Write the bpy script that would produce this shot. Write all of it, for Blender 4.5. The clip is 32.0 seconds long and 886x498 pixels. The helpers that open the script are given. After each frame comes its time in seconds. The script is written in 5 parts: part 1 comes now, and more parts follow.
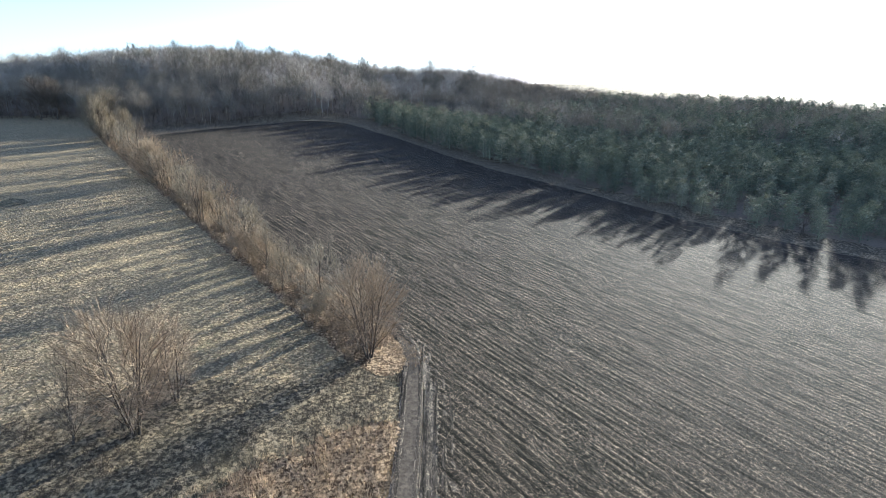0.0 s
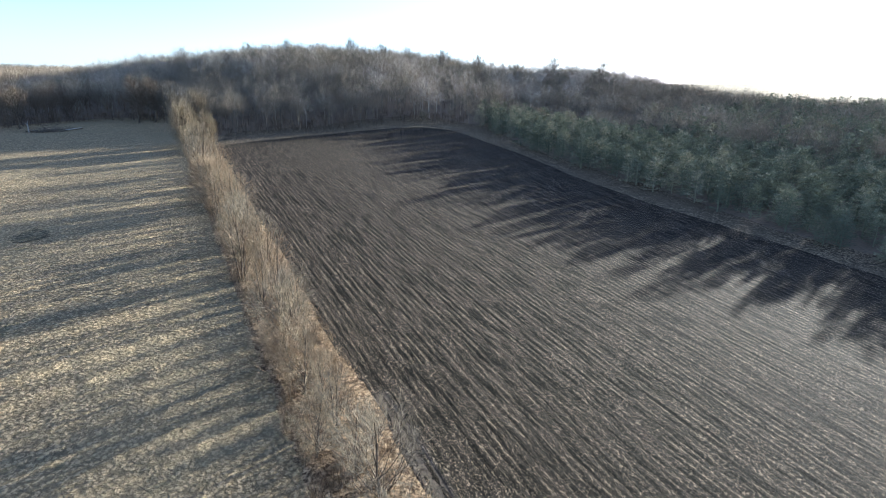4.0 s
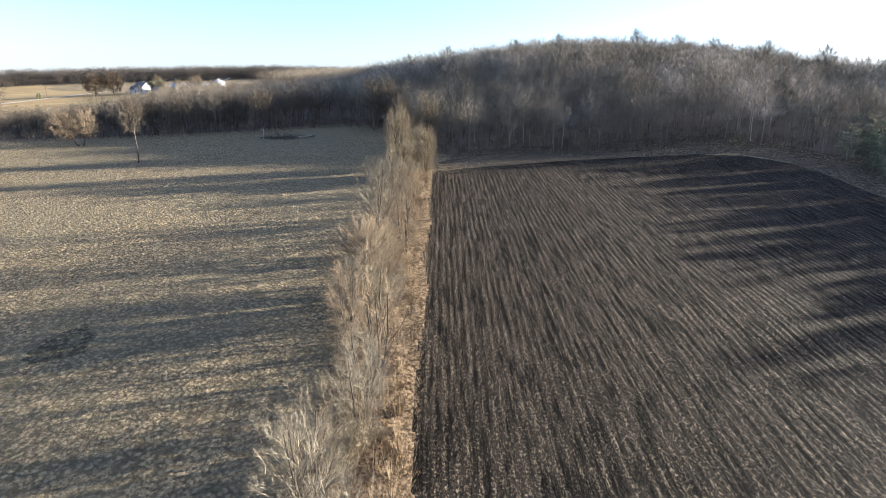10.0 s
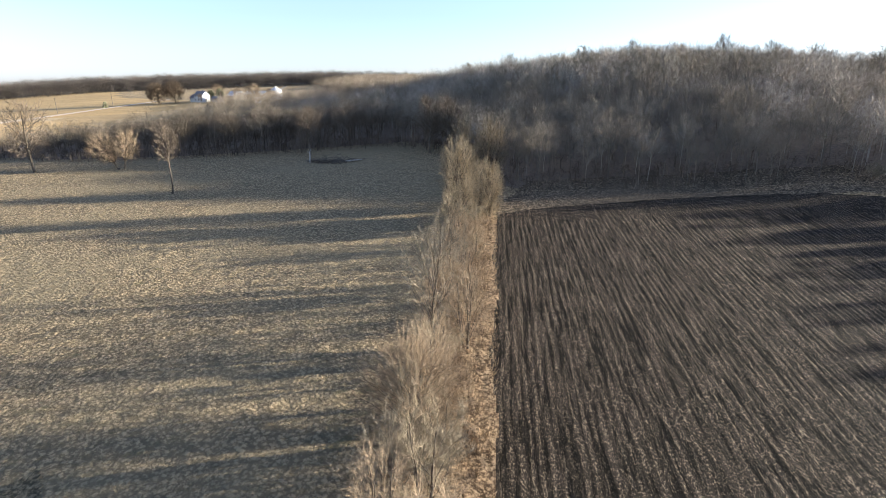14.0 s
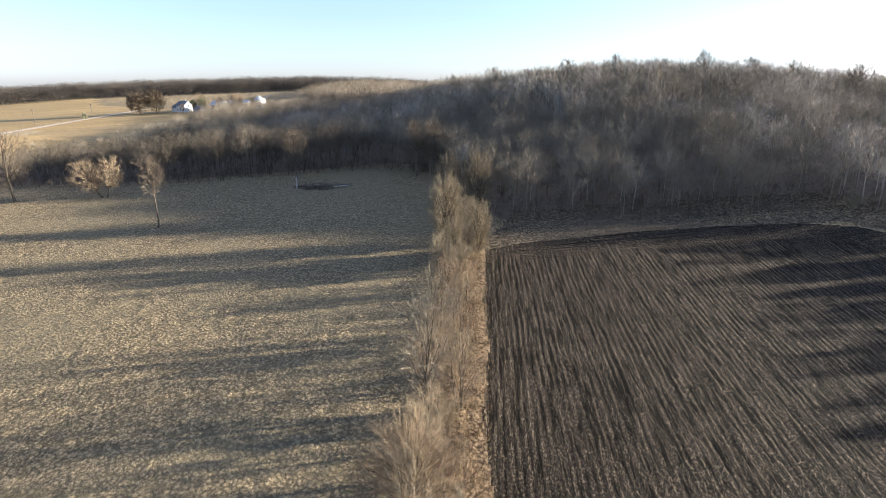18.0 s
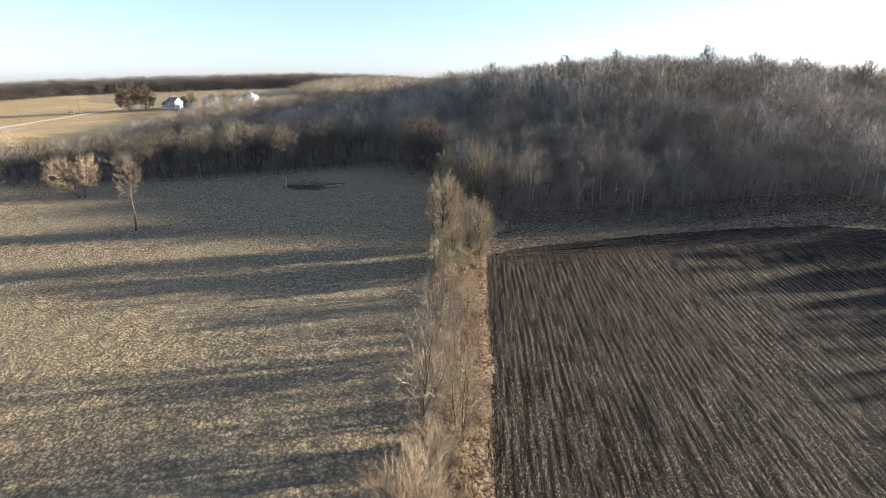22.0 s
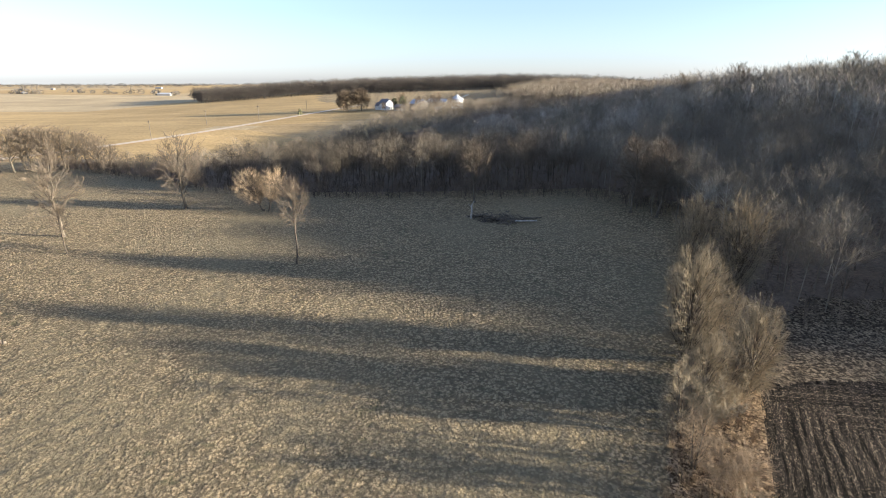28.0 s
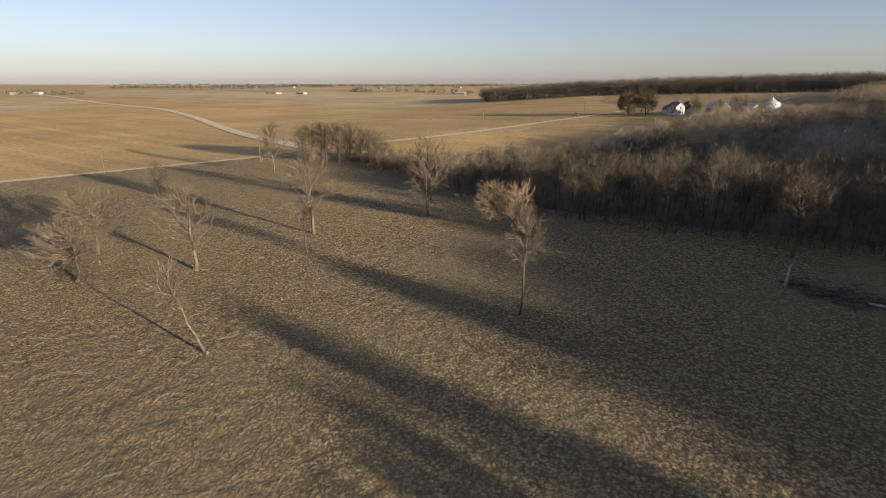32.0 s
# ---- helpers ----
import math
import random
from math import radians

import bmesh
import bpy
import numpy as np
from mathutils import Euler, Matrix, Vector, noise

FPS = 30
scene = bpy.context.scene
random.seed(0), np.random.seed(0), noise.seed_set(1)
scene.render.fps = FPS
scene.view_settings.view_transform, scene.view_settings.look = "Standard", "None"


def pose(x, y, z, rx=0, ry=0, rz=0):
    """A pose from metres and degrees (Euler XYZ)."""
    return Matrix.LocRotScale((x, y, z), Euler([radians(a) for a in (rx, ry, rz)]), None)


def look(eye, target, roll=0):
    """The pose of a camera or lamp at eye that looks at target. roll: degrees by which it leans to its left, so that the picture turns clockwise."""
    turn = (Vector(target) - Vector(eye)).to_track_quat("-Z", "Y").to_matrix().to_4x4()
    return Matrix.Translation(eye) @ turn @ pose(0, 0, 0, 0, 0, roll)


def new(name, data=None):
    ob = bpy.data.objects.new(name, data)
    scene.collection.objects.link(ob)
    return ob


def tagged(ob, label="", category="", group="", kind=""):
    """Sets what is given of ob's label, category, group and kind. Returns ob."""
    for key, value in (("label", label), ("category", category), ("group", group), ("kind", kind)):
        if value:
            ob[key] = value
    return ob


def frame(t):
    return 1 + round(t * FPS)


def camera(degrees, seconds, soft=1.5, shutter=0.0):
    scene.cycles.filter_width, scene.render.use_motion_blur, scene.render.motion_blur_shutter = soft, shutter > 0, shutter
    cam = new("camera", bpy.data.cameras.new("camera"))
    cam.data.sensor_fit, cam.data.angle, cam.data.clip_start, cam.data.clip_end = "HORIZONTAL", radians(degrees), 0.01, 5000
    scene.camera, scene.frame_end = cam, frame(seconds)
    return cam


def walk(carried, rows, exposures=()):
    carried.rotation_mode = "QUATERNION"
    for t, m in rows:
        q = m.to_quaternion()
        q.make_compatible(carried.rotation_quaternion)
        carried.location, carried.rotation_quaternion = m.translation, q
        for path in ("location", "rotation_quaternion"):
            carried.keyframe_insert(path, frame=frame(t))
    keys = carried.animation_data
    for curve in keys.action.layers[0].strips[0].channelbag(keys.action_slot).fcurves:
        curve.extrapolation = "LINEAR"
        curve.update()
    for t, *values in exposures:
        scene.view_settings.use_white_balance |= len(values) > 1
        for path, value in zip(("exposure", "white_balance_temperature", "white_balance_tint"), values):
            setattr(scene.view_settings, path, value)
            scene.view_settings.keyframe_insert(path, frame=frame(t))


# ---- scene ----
cam = camera(80.01, 32.0, soft=0.6)
# seconds, x, y, z, yaw, pitch, roll
PATH = [
    (0.0, -0.00, 0.00, 27.00, 0.00, -17.61, -0.04),
    (0.5, -0.51, 4.42, 27.15, 1.52, -17.62, -0.01),
    (1.0, -1.04, 8.85, 27.29, 2.53, -17.62, -0.00),
    (1.5, -1.61, 13.31, 27.40, 4.10, -17.62, -0.00),
    (2.0, -2.23, 17.85, 27.49, 5.44, -17.63, 0.02),
    (2.5, -2.87, 22.44, 27.57, 5.98, -17.59, 0.03),
    (4.5, -6.75, 40.66, 27.27, 14.47, -17.62, -0.00),
    (5.0, -7.81, 45.15, 27.28, 17.93, -17.63, 0.02),
    (5.5, -8.96, 49.56, 27.30, 22.45, -17.67, 0.05),
    (6.0, -10.25, 53.91, 27.34, 24.02, -17.67, 0.05),
    (6.5, -11.75, 58.20, 27.35, 25.99, -17.66, 0.03),
    (7.0, -13.47, 62.44, 27.36, 27.41, -17.66, -0.00),
    (7.5, -15.40, 66.67, 27.39, 29.68, -17.68, 0.03),
    (8.0, -17.53, 70.90, 27.45, 31.25, -17.68, 0.03),
    (8.5, -19.85, 75.12, 27.54, 33.37, -17.65, 0.03),
    (9.0, -22.38, 79.31, 27.69, 36.04, -17.64, 0.03),
    (9.5, -25.12, 83.48, 27.85, 37.98, -17.65, 0.03),
    (10.0, -28.03, 87.61, 28.07, 39.27, -17.66, 0.06),
    (10.5, -31.05, 91.58, 28.38, 41.51, -17.65, 0.01),
    (11.0, -34.06, 95.18, 28.87, 43.23, -17.70, 0.02),
    (11.5, -36.80, 98.06, 29.55, 43.97, -17.64, 0.07),
    (12.0, -39.02, 99.89, 30.26, 44.22, -17.57, 0.06),
    (12.5, -40.49, 100.66, 30.84, 44.93, -17.56, 0.02),
    (13.0, -41.25, 100.72, 31.29, 46.11, -17.50, -0.06),
    (13.5, -41.55, 100.57, 31.70, 45.83, -17.45, -0.10),
    (14.0, -41.68, 100.49, 32.15, 45.13, -17.46, -0.10),
    (14.5, -41.80, 100.54, 32.71, 44.99, -17.46, -0.08),
    (16.5, -42.69, 100.78, 36.26, 47.36, -17.49, -0.13),
    (17.0, -42.87, 100.89, 37.21, 47.92, -17.48, -0.10),
    (17.5, -43.05, 100.97, 38.04, 47.61, -17.45, -0.07),
    (18.0, -43.18, 101.00, 38.55, 43.46, -17.45, -0.12),
    (18.5, -43.24, 101.02, 38.69, 42.66, -17.52, -0.11),
    (19.0, -43.28, 101.08, 38.56, 42.77, -17.53, -0.09),
    (19.5, -43.41, 101.22, 38.26, 42.90, -17.57, -0.09),
    (20.0, -43.80, 101.54, 37.94, 41.71, -17.64, -0.08),
    (20.5, -44.51, 102.14, 37.71, 39.29, -17.64, -0.10),
    (21.0, -45.51, 103.08, 37.61, 38.69, -17.65, -0.07),
    (21.5, -46.73, 104.30, 37.60, 39.05, -17.65, -0.05),
    (22.0, -48.11, 105.71, 37.65, 43.00, -17.65, -0.01),
    (22.5, -49.69, 107.22, 37.75, 47.31, -17.71, -0.00),
    (23.0, -51.43, 108.81, 37.90, 52.19, -17.75, 0.04),
    (23.5, -53.34, 110.43, 38.09, 55.18, -17.74, 0.07),
    (24.0, -55.34, 112.01, 38.28, 55.36, -17.73, 0.09),
    (24.5, -57.40, 113.55, 38.47, 55.39, -17.72, 0.09),
    (26.5, -65.87, 118.97, 39.19, 55.51, -17.68, 0.04),
    (27.0, -67.91, 120.22, 39.33, 58.66, -17.71, 0.03),
    (27.5, -69.95, 121.47, 39.46, 61.92, -17.69, 0.04),
    (28.0, -72.04, 122.71, 39.56, 64.23, -17.70, 0.03),
    (28.5, -74.24, 123.93, 39.61, 64.66, -17.71, 0.02),
    (29.0, -76.55, 125.12, 39.61, 66.77, -17.69, 0.03),
    (29.5, -79.04, 126.26, 39.56, 69.23, -17.68, 0.00),
    (30.0, -81.71, 127.34, 39.49, 72.62, -17.68, 0.00),
    (30.5, -84.59, 128.34, 39.43, 79.78, -17.70, 0.00),
    (31.0, -87.68, 129.21, 39.39, 84.42, -17.69, 0.03),
    (31.5, -90.95, 129.92, 39.37, 87.30, -17.69, 0.03),
    (32.0, -94.31, 130.56, 39.37, 93.28, -17.66, 0.01),
]
EXPOSURES = [(0.0, 2.78, 4800, 3), (6.0, 2.72, 4850, 5), (9.0, 2.64, 5050, 7), (13.0, 2.58, 5250, 8), (19.0, 2.5, 5300, 8), (21.0, 2.58, 5300, 8), (23.5, 2.37, 5350, 8), (28.0, 2.42, 5400, 7), (30.0, 2.15, 5450, 7), (32.0, 1.42, 6050, 11)]
walk(cam, [(t, pose(x, y, z, 90 + p, 0, yaw) @ pose(0, 0, 0, 0, 0, r)) for t, x, y, z, yaw, p, r in PATH], EXPOSURES)

# ---- light ----
SUN_AZ, SUN_EL = 36.8, 8.4  # degrees clockwise from +y, and above the horizon
world = bpy.data.worlds.new("world")
scene.world = world
world.use_nodes = True
wn = world.node_tree
wn.nodes.clear()
sky = wn.nodes.new("ShaderNodeTexSky")
sky.sky_type = "NISHITA"
sky.sun_disc = False
sky.sun_elevation, sky.sun_rotation = radians(SUN_EL), radians(SUN_AZ)
sky.air_density, sky.dust_density, sky.ozone_density = 1.0, 0.5, 2.0
bg = wn.nodes.new("ShaderNodeBackground")
bg.inputs["Strength"].default_value = 0.059
wo = wn.nodes.new("ShaderNodeOutputWorld")
thin = wn.nodes.new("ShaderNodeHueSaturation")  # winter haze takes the colour out of the sky
thin.inputs["Saturation"].default_value = 0.58
cool = wn.nodes.new("ShaderNodeMix")
cool.data_type, cool.blend_type = "RGBA", "MULTIPLY"
cool.inputs[0].default_value = 1.0
cool.inputs[7].default_value = (0.98, 0.965, 1.1, 1)
wn.links.new(sky.outputs[0], thin.inputs["Color"])
wn.links.new(thin.outputs[0], cool.inputs[6])
wn.links.new(cool.outputs[2], bg.inputs[0])
wn.links.new(bg.outputs[0], wo.inputs[0])
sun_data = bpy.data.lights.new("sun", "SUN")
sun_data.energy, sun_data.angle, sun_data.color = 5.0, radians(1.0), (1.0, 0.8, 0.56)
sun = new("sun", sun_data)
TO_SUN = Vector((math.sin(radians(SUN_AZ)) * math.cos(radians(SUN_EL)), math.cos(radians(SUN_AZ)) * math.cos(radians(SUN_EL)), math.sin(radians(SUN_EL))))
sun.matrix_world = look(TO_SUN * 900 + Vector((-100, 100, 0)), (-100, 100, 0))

# ---- materials ----
def mat(name, rough=0.9, metal=0.0, spec=0.2):
    m = bpy.data.materials.new(name)
    m.use_nodes = True
    b = m.node_tree.nodes["Principled BSDF"]
    b.inputs["Roughness"].default_value, b.inputs["Metallic"].default_value = rough, metal
    b.inputs["Specular IOR Level"].default_value = spec
    return m, m.node_tree, b


def node(nt, kind, **inputs):
    n = nt.nodes.new(kind)
    for k, v in inputs.items():
        n.inputs[k.replace("_", " ")].default_value = v
    return n


def coords(nt, turn=0.0, stretch=(1, 1, 1), space="Object"):
    tc = nt.nodes.new("ShaderNodeTexCoord")
    mp = nt.nodes.new("ShaderNodeMapping")
    mp.vector_type = "TEXTURE"  # turns first, then stretches
    mp.inputs["Rotation"].default_value = (0, 0, -turn)
    mp.inputs["Scale"].default_value = tuple(1.0 / k for k in stretch)
    nt.links.new(tc.outputs[space], mp.inputs["Vector"])
    return mp.outputs[0]


def noise_of(nt, vec, scale, detail=4.0, rough=0.6):
    n = node(nt, "ShaderNodeTexNoise", Scale=scale, Detail=detail, Roughness=rough)
    nt.links.new(vec, n.inputs["Vector"])
    return n.outputs["Fac"]


def ramp(nt, fac, stops):
    r = nt.nodes.new("ShaderNodeValToRGB")
    r.color_ramp.elements[0].position, r.color_ramp.elements[0].color = stops[0][0], (*stops[0][1], 1)
    r.color_ramp.elements[1].position, r.color_ramp.elements[1].color = stops[-1][0], (*stops[-1][1], 1)
    for p, c in stops[1:-1]:
        r.color_ramp.elements.new(p).color = (*c, 1)
    nt.links.new(fac, r.inputs[0])
    return r.outputs[0]


def blend(nt, kind, fac, a, b):
    n = nt.nodes.new("ShaderNodeMix")
    n.data_type, n.blend_type = "RGBA", kind
    for sock, v in ((n.inputs[0], fac), (n.inputs[6], a), (n.inputs[7], b)):
        if isinstance(v, (int, float)):
            sock.default_value = v
        elif isinstance(v, tuple):
            sock.default_value = (*v, 1)
        else:
            nt.links.new(v, sock)
    return n.outputs[2]


def bump(nt, bsdf, height, strength, distance):
    n = node(nt, "ShaderNodeBump", Strength=strength, Distance=distance)
    nt.links.new(height, n.inputs["Height"])
    nt.links.new(n.outputs[0], bsdf.inputs["Normal"])


def earth(name, fine, coarse, stops, patch, patch_amount, relief=0.1, turn=0.0, stretch=(1, 1, 1), fine2=None):
    """Ground: small grain through a ramp, large patches mixed over it, fine relief."""
    m, nt, b = mat(name, 0.95, spec=0.1)
    v = coords(nt, turn, stretch)
    v0 = coords(nt)
    f = noise_of(nt, v, fine, 5, 0.7)
    c = noise_of(nt, v0, coarse, 4, 0.6)
    col = ramp(nt, f, stops)
    if fine2:
        k = noise_of(nt, v0, fine2[0], 3, 0.6)
        col = blend(nt, "MULTIPLY", 1.0, col, ramp(nt, k, [(0.35, fine2[1]), (0.65, fine2[2])]))
    fac = ramp(nt, c, [(0.42, (0, 0, 0)), (0.62, (patch_amount,) * 3)])
    nt.links.new(blend(nt, "MIX", fac, col, patch), b.inputs["Base Color"])
    bump(nt, b, f, 0.7, relief)
    return m


def plain(name, colour, rough=0.8, metal=0.0, vary=0.25, scale=3.0, relief=0.0):
    m, nt, b = mat(name, rough, metal)
    v = coords(nt)
    f = noise_of(nt, v, scale, 4, 0.6)
    dark = tuple(c * (1 - vary) for c in colour)
    light = tuple(min(1, c * (1 + vary)) for c in colour)
    nt.links.new(ramp(nt, f, [(0.3, dark), (0.7, light)]), b.inputs["Base Color"])
    if relief:
        bump(nt, b, f, 0.6, relief)
    return m


def bark(name, dark, light, per_piece=0.3, source="Random Per Island"):
    """Bark and twigs: colour varies from piece to piece and along the grain."""
    m, nt, b = mat(name, 0.9, spec=0.15)
    if source == "Object":
        info = nt.nodes.new("ShaderNodeObjectInfo").outputs["Random"]
    else:
        info = nt.nodes.new("ShaderNodeNewGeometry").outputs["Random Per Island"]
    v = coords(nt)
    f = noise_of(nt, v, 2.5, 3, 0.6)
    col = ramp(nt, f, [(0.3, dark), (0.7, light)])
    tint = ramp(nt, info, [(0.0, (1 - per_piece,) * 3), (1.0, (1 + per_piece,) * 3)])
    nt.links.new(blend(nt, "MULTIPLY", 1.0, col, tint), b.inputs["Base Color"])
    return m


def crowns(name, stops, speckle=0.25):
    """Bare crowns: each tree has a tone of its own, each twig strays a little from it."""
    m, nt, b = mat(name, 0.9, spec=0.1)
    each = nt.nodes.new("ShaderNodeAttribute")
    each.attribute_name = "tree_tone"
    twig = nt.nodes.new("ShaderNodeNewGeometry").outputs["Random Per Island"]
    col = ramp(nt, each.outputs["Fac"], stops)
    tint = ramp(nt, twig, [(0.0, (1 - speckle,) * 3), (1.0, (1 + speckle,) * 3)])
    nt.links.new(blend(nt, "MULTIPLY", 1.0, col, tint), b.inputs["Base Color"])
    return m


ROW_TURN = math.atan2(0.771, -0.637) - math.pi / 2  # the furrows run along the hedgerow


def tussocky(name, gap, grass, tip, cell, patch, tint_low, tint_high, relief, bare=0.75, cut=0.26, domes=0.42, weeds=None):
    """Rough grass: domed tufts with dark thatch between them, pale blade tips, slow patches of tone."""
    m, nt, b = mat(name, 0.95, spec=0.06)
    v0 = coords(nt)
    warp = node(nt, "ShaderNodeTexNoise", Scale=cell * 1.3, Detail=2.0)
    nt.links.new(v0, warp.inputs["Vector"])
    moved = blend(nt, "ADD", 0.9 / cell, v0, warp.outputs["Color"])
    vo = node(nt, "ShaderNodeTexVoronoi", Scale=cell)
    nt.links.new(moved, vo.inputs["Vector"])
    fine = noise_of(nt, v0, cell * 1.7, 4, 0.85)
    wide = noise_of(nt, v0, cell * 0.33, 4, 0.65)
    dome = nt.nodes.new("ShaderNodeMath")
    dome.operation = "MULTIPLY_ADD"
    nt.links.new(vo.outputs["Distance"], dome.inputs[0])
    dome.inputs[1].default_value = -domes
    nt.links.new(fine, dome.inputs[2])
    speck = nt.nodes.new("ShaderNodeMath")
    speck.operation = "MULTIPLY_ADD"
    nt.links.new(vo.outputs["Distance"], speck.inputs[0])
    speck.inputs[1].default_value = -cut
    nt.links.new(fine, speck.inputs[2])
    col = ramp(nt, speck.outputs[0], [(0.39 - 0.35 * cut, gap), (0.46 - 0.35 * cut, grass), (0.55 - 0.35 * cut, tip)])
    each = ramp(nt, vo.outputs["Color"], [(0.1, (0.72, 0.73, 0.74)), (0.9, (1.2, 1.18, 1.15))])
    col = blend(nt, "MULTIPLY", 1.0, col, each)
    col = blend(nt, "MULTIPLY", 1.0, col, ramp(nt, wide, [(0.32, tint_low), (0.66, tint_high)]))
    clump = noise_of(nt, v0, cell * 0.22, 3, 0.7)
    col = blend(nt, "MIX", ramp(nt, clump, [(0.58, (0, 0, 0)), (0.66, (bare,) * 3)]), col, gap)
    if weeds:
        rank = noise_of(nt, coords(nt, 0.5, (1.0, 0.55, 1.0)), 0.5, 5, 0.75)
        col = blend(nt, "MIX", ramp(nt, rank, [(0.57, (0, 0, 0)), (0.68, (0.7, 0.7, 0.7))]), col, weeds)
    c = noise_of(nt, v0, 0.035, 5, 0.65)
    col = blend(nt, "MIX", ramp(nt, c, [(0.47, (0, 0, 0)), (0.64, (0.55, 0.55, 0.55))]), col, patch)
    nt.links.new(col, b.inputs["Base Color"])
    h = nt.nodes.new("ShaderNodeMath")
    nt.links.new(dome.outputs[0], h.inputs[0])
    nt.links.new(wide, h.inputs[1])
    bump(nt, b, h.outputs[0], 1.0, relief)
    return m


def tilled(name, soil, straw, row, patch, relief, turn=ROW_TURN):
    """Ploughed soil: crumbs, and chopped stalks that lie thicker along the rows."""
    m, nt, b = mat(name, 0.95, spec=0.06)
    v, v0 = coords(nt, -turn, (1.35, 0.8, 1.0)), coords(nt)
    flat = coords(nt, -turn)
    wave = node(nt, "ShaderNodeTexWave", Scale=2 * math.pi / 20.0 / row, Distortion=1.6, Detail=2.0)
    wave.inputs["Detail Scale"].default_value = 0.5
    nt.links.new(flat, wave.inputs["Vector"])
    g = noise_of(nt, v, 4.0, 6, 0.8)
    f = noise_of(nt, v, 5.0, 6, 0.9)
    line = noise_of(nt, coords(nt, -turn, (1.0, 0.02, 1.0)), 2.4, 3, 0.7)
    bias = node(nt, "ShaderNodeMath")
    bias.operation = "MULTIPLY_ADD"
    nt.links.new(wave.outputs["Fac"], bias.inputs[0])
    bias.inputs[1].default_value = 0.04
    nt.links.new(f, bias.inputs[2])
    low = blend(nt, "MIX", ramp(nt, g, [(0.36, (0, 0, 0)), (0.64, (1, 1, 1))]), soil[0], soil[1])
    col = blend(nt, "MIX", ramp(nt, bias.outputs[0], [(0.575, (0, 0, 0)), (0.605, (1, 1, 1))]), low, straw)
    c = noise_of(nt, v0, 0.05, 4, 0.6)
    col = blend(nt, "MIX", ramp(nt, c, [(0.45, (0, 0, 0)), (0.68, (0.3, 0.3, 0.3))]), col, patch)
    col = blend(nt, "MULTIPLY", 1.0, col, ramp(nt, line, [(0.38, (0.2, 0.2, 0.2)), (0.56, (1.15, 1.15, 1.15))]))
    nt.links.new(col, b.inputs["Base Color"])
    h = nt.nodes.new("ShaderNodeMath")
    nt.links.new(g, h.inputs[0])
    nt.links.new(bias.outputs[0], h.inputs[1])
    bump(nt, b, h.outputs[0], 0.9, relief)
    return m


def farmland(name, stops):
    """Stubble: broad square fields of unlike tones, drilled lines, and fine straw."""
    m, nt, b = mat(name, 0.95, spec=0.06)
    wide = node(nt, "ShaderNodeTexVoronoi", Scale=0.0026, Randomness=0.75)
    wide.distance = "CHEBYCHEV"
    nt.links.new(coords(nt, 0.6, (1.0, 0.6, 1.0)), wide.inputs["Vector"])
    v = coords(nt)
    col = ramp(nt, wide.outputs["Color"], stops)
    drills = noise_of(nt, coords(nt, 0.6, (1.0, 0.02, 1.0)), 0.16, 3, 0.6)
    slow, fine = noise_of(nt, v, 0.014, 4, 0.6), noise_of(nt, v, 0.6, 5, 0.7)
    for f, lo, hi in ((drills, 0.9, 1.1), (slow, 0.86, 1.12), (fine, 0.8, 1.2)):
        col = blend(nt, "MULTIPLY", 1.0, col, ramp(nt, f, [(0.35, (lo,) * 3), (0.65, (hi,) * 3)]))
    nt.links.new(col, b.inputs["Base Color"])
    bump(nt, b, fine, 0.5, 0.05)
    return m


M_PASTURE = tussocky("pasture_grass", (0.2, 0.158, 0.098), (0.345, 0.27, 0.164), (0.48, 0.378, 0.232), 2.4, (0.29, 0.24, 0.146), (0.88, 0.9, 0.88), (1.1, 1.08, 1.05), 0.45, 0.55, 0.42, 0.9, (0.13, 0.122, 0.068))
M_GROUND = tussocky("grass_ground", (0.13, 0.1, 0.06), (0.29, 0.225, 0.13), (0.52, 0.41, 0.25), 2.2, (0.22, 0.175, 0.11), (0.75, 0.75, 0.75), (1.12, 1.1, 1.05), 0.3)
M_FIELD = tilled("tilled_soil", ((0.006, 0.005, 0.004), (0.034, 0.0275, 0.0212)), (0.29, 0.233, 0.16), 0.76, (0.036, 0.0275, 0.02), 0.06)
M_FIELD_SIDE = tilled("littered_soil", ((0.02, 0.017, 0.014), (0.1, 0.083, 0.064)), (0.4, 0.33, 0.24), 0.76, (0.036, 0.0275, 0.02), 0.06, 0.0)
M_FIELD_END = tilled("tilled_soil_end", ((0.006, 0.005, 0.004), (0.034, 0.0275, 0.0212)), (0.29, 0.233, 0.16), 0.76, (0.036, 0.0275, 0.02), 0.06, math.atan2(0.82, 0.57) - math.pi / 2)
M_STRIP = tussocky("dry_grass", (0.06, 0.041, 0.024), (0.21, 0.156, 0.095), (0.43, 0.33, 0.207), 2.4, (0.17, 0.118, 0.07), (0.7, 0.68, 0.66), (1.15, 1.1, 1.05), 0.16)
M_DITCH = tussocky("ditch_weeds", (0.05, 0.042, 0.029), (0.13, 0.108, 0.068), (0.28, 0.23, 0.148), 2.0, (0.1, 0.095, 0.055), (0.65, 0.65, 0.65), (1.15, 1.1, 1.05), 0.2)
M_TUFT = bark("grass_tufts", (0.24, 0.187, 0.113), (0.48, 0.375, 0.23), 0.35)
M_STRAW = bark("straw_tufts", (0.26, 0.19, 0.11), (0.52, 0.4, 0.25), 0.35)
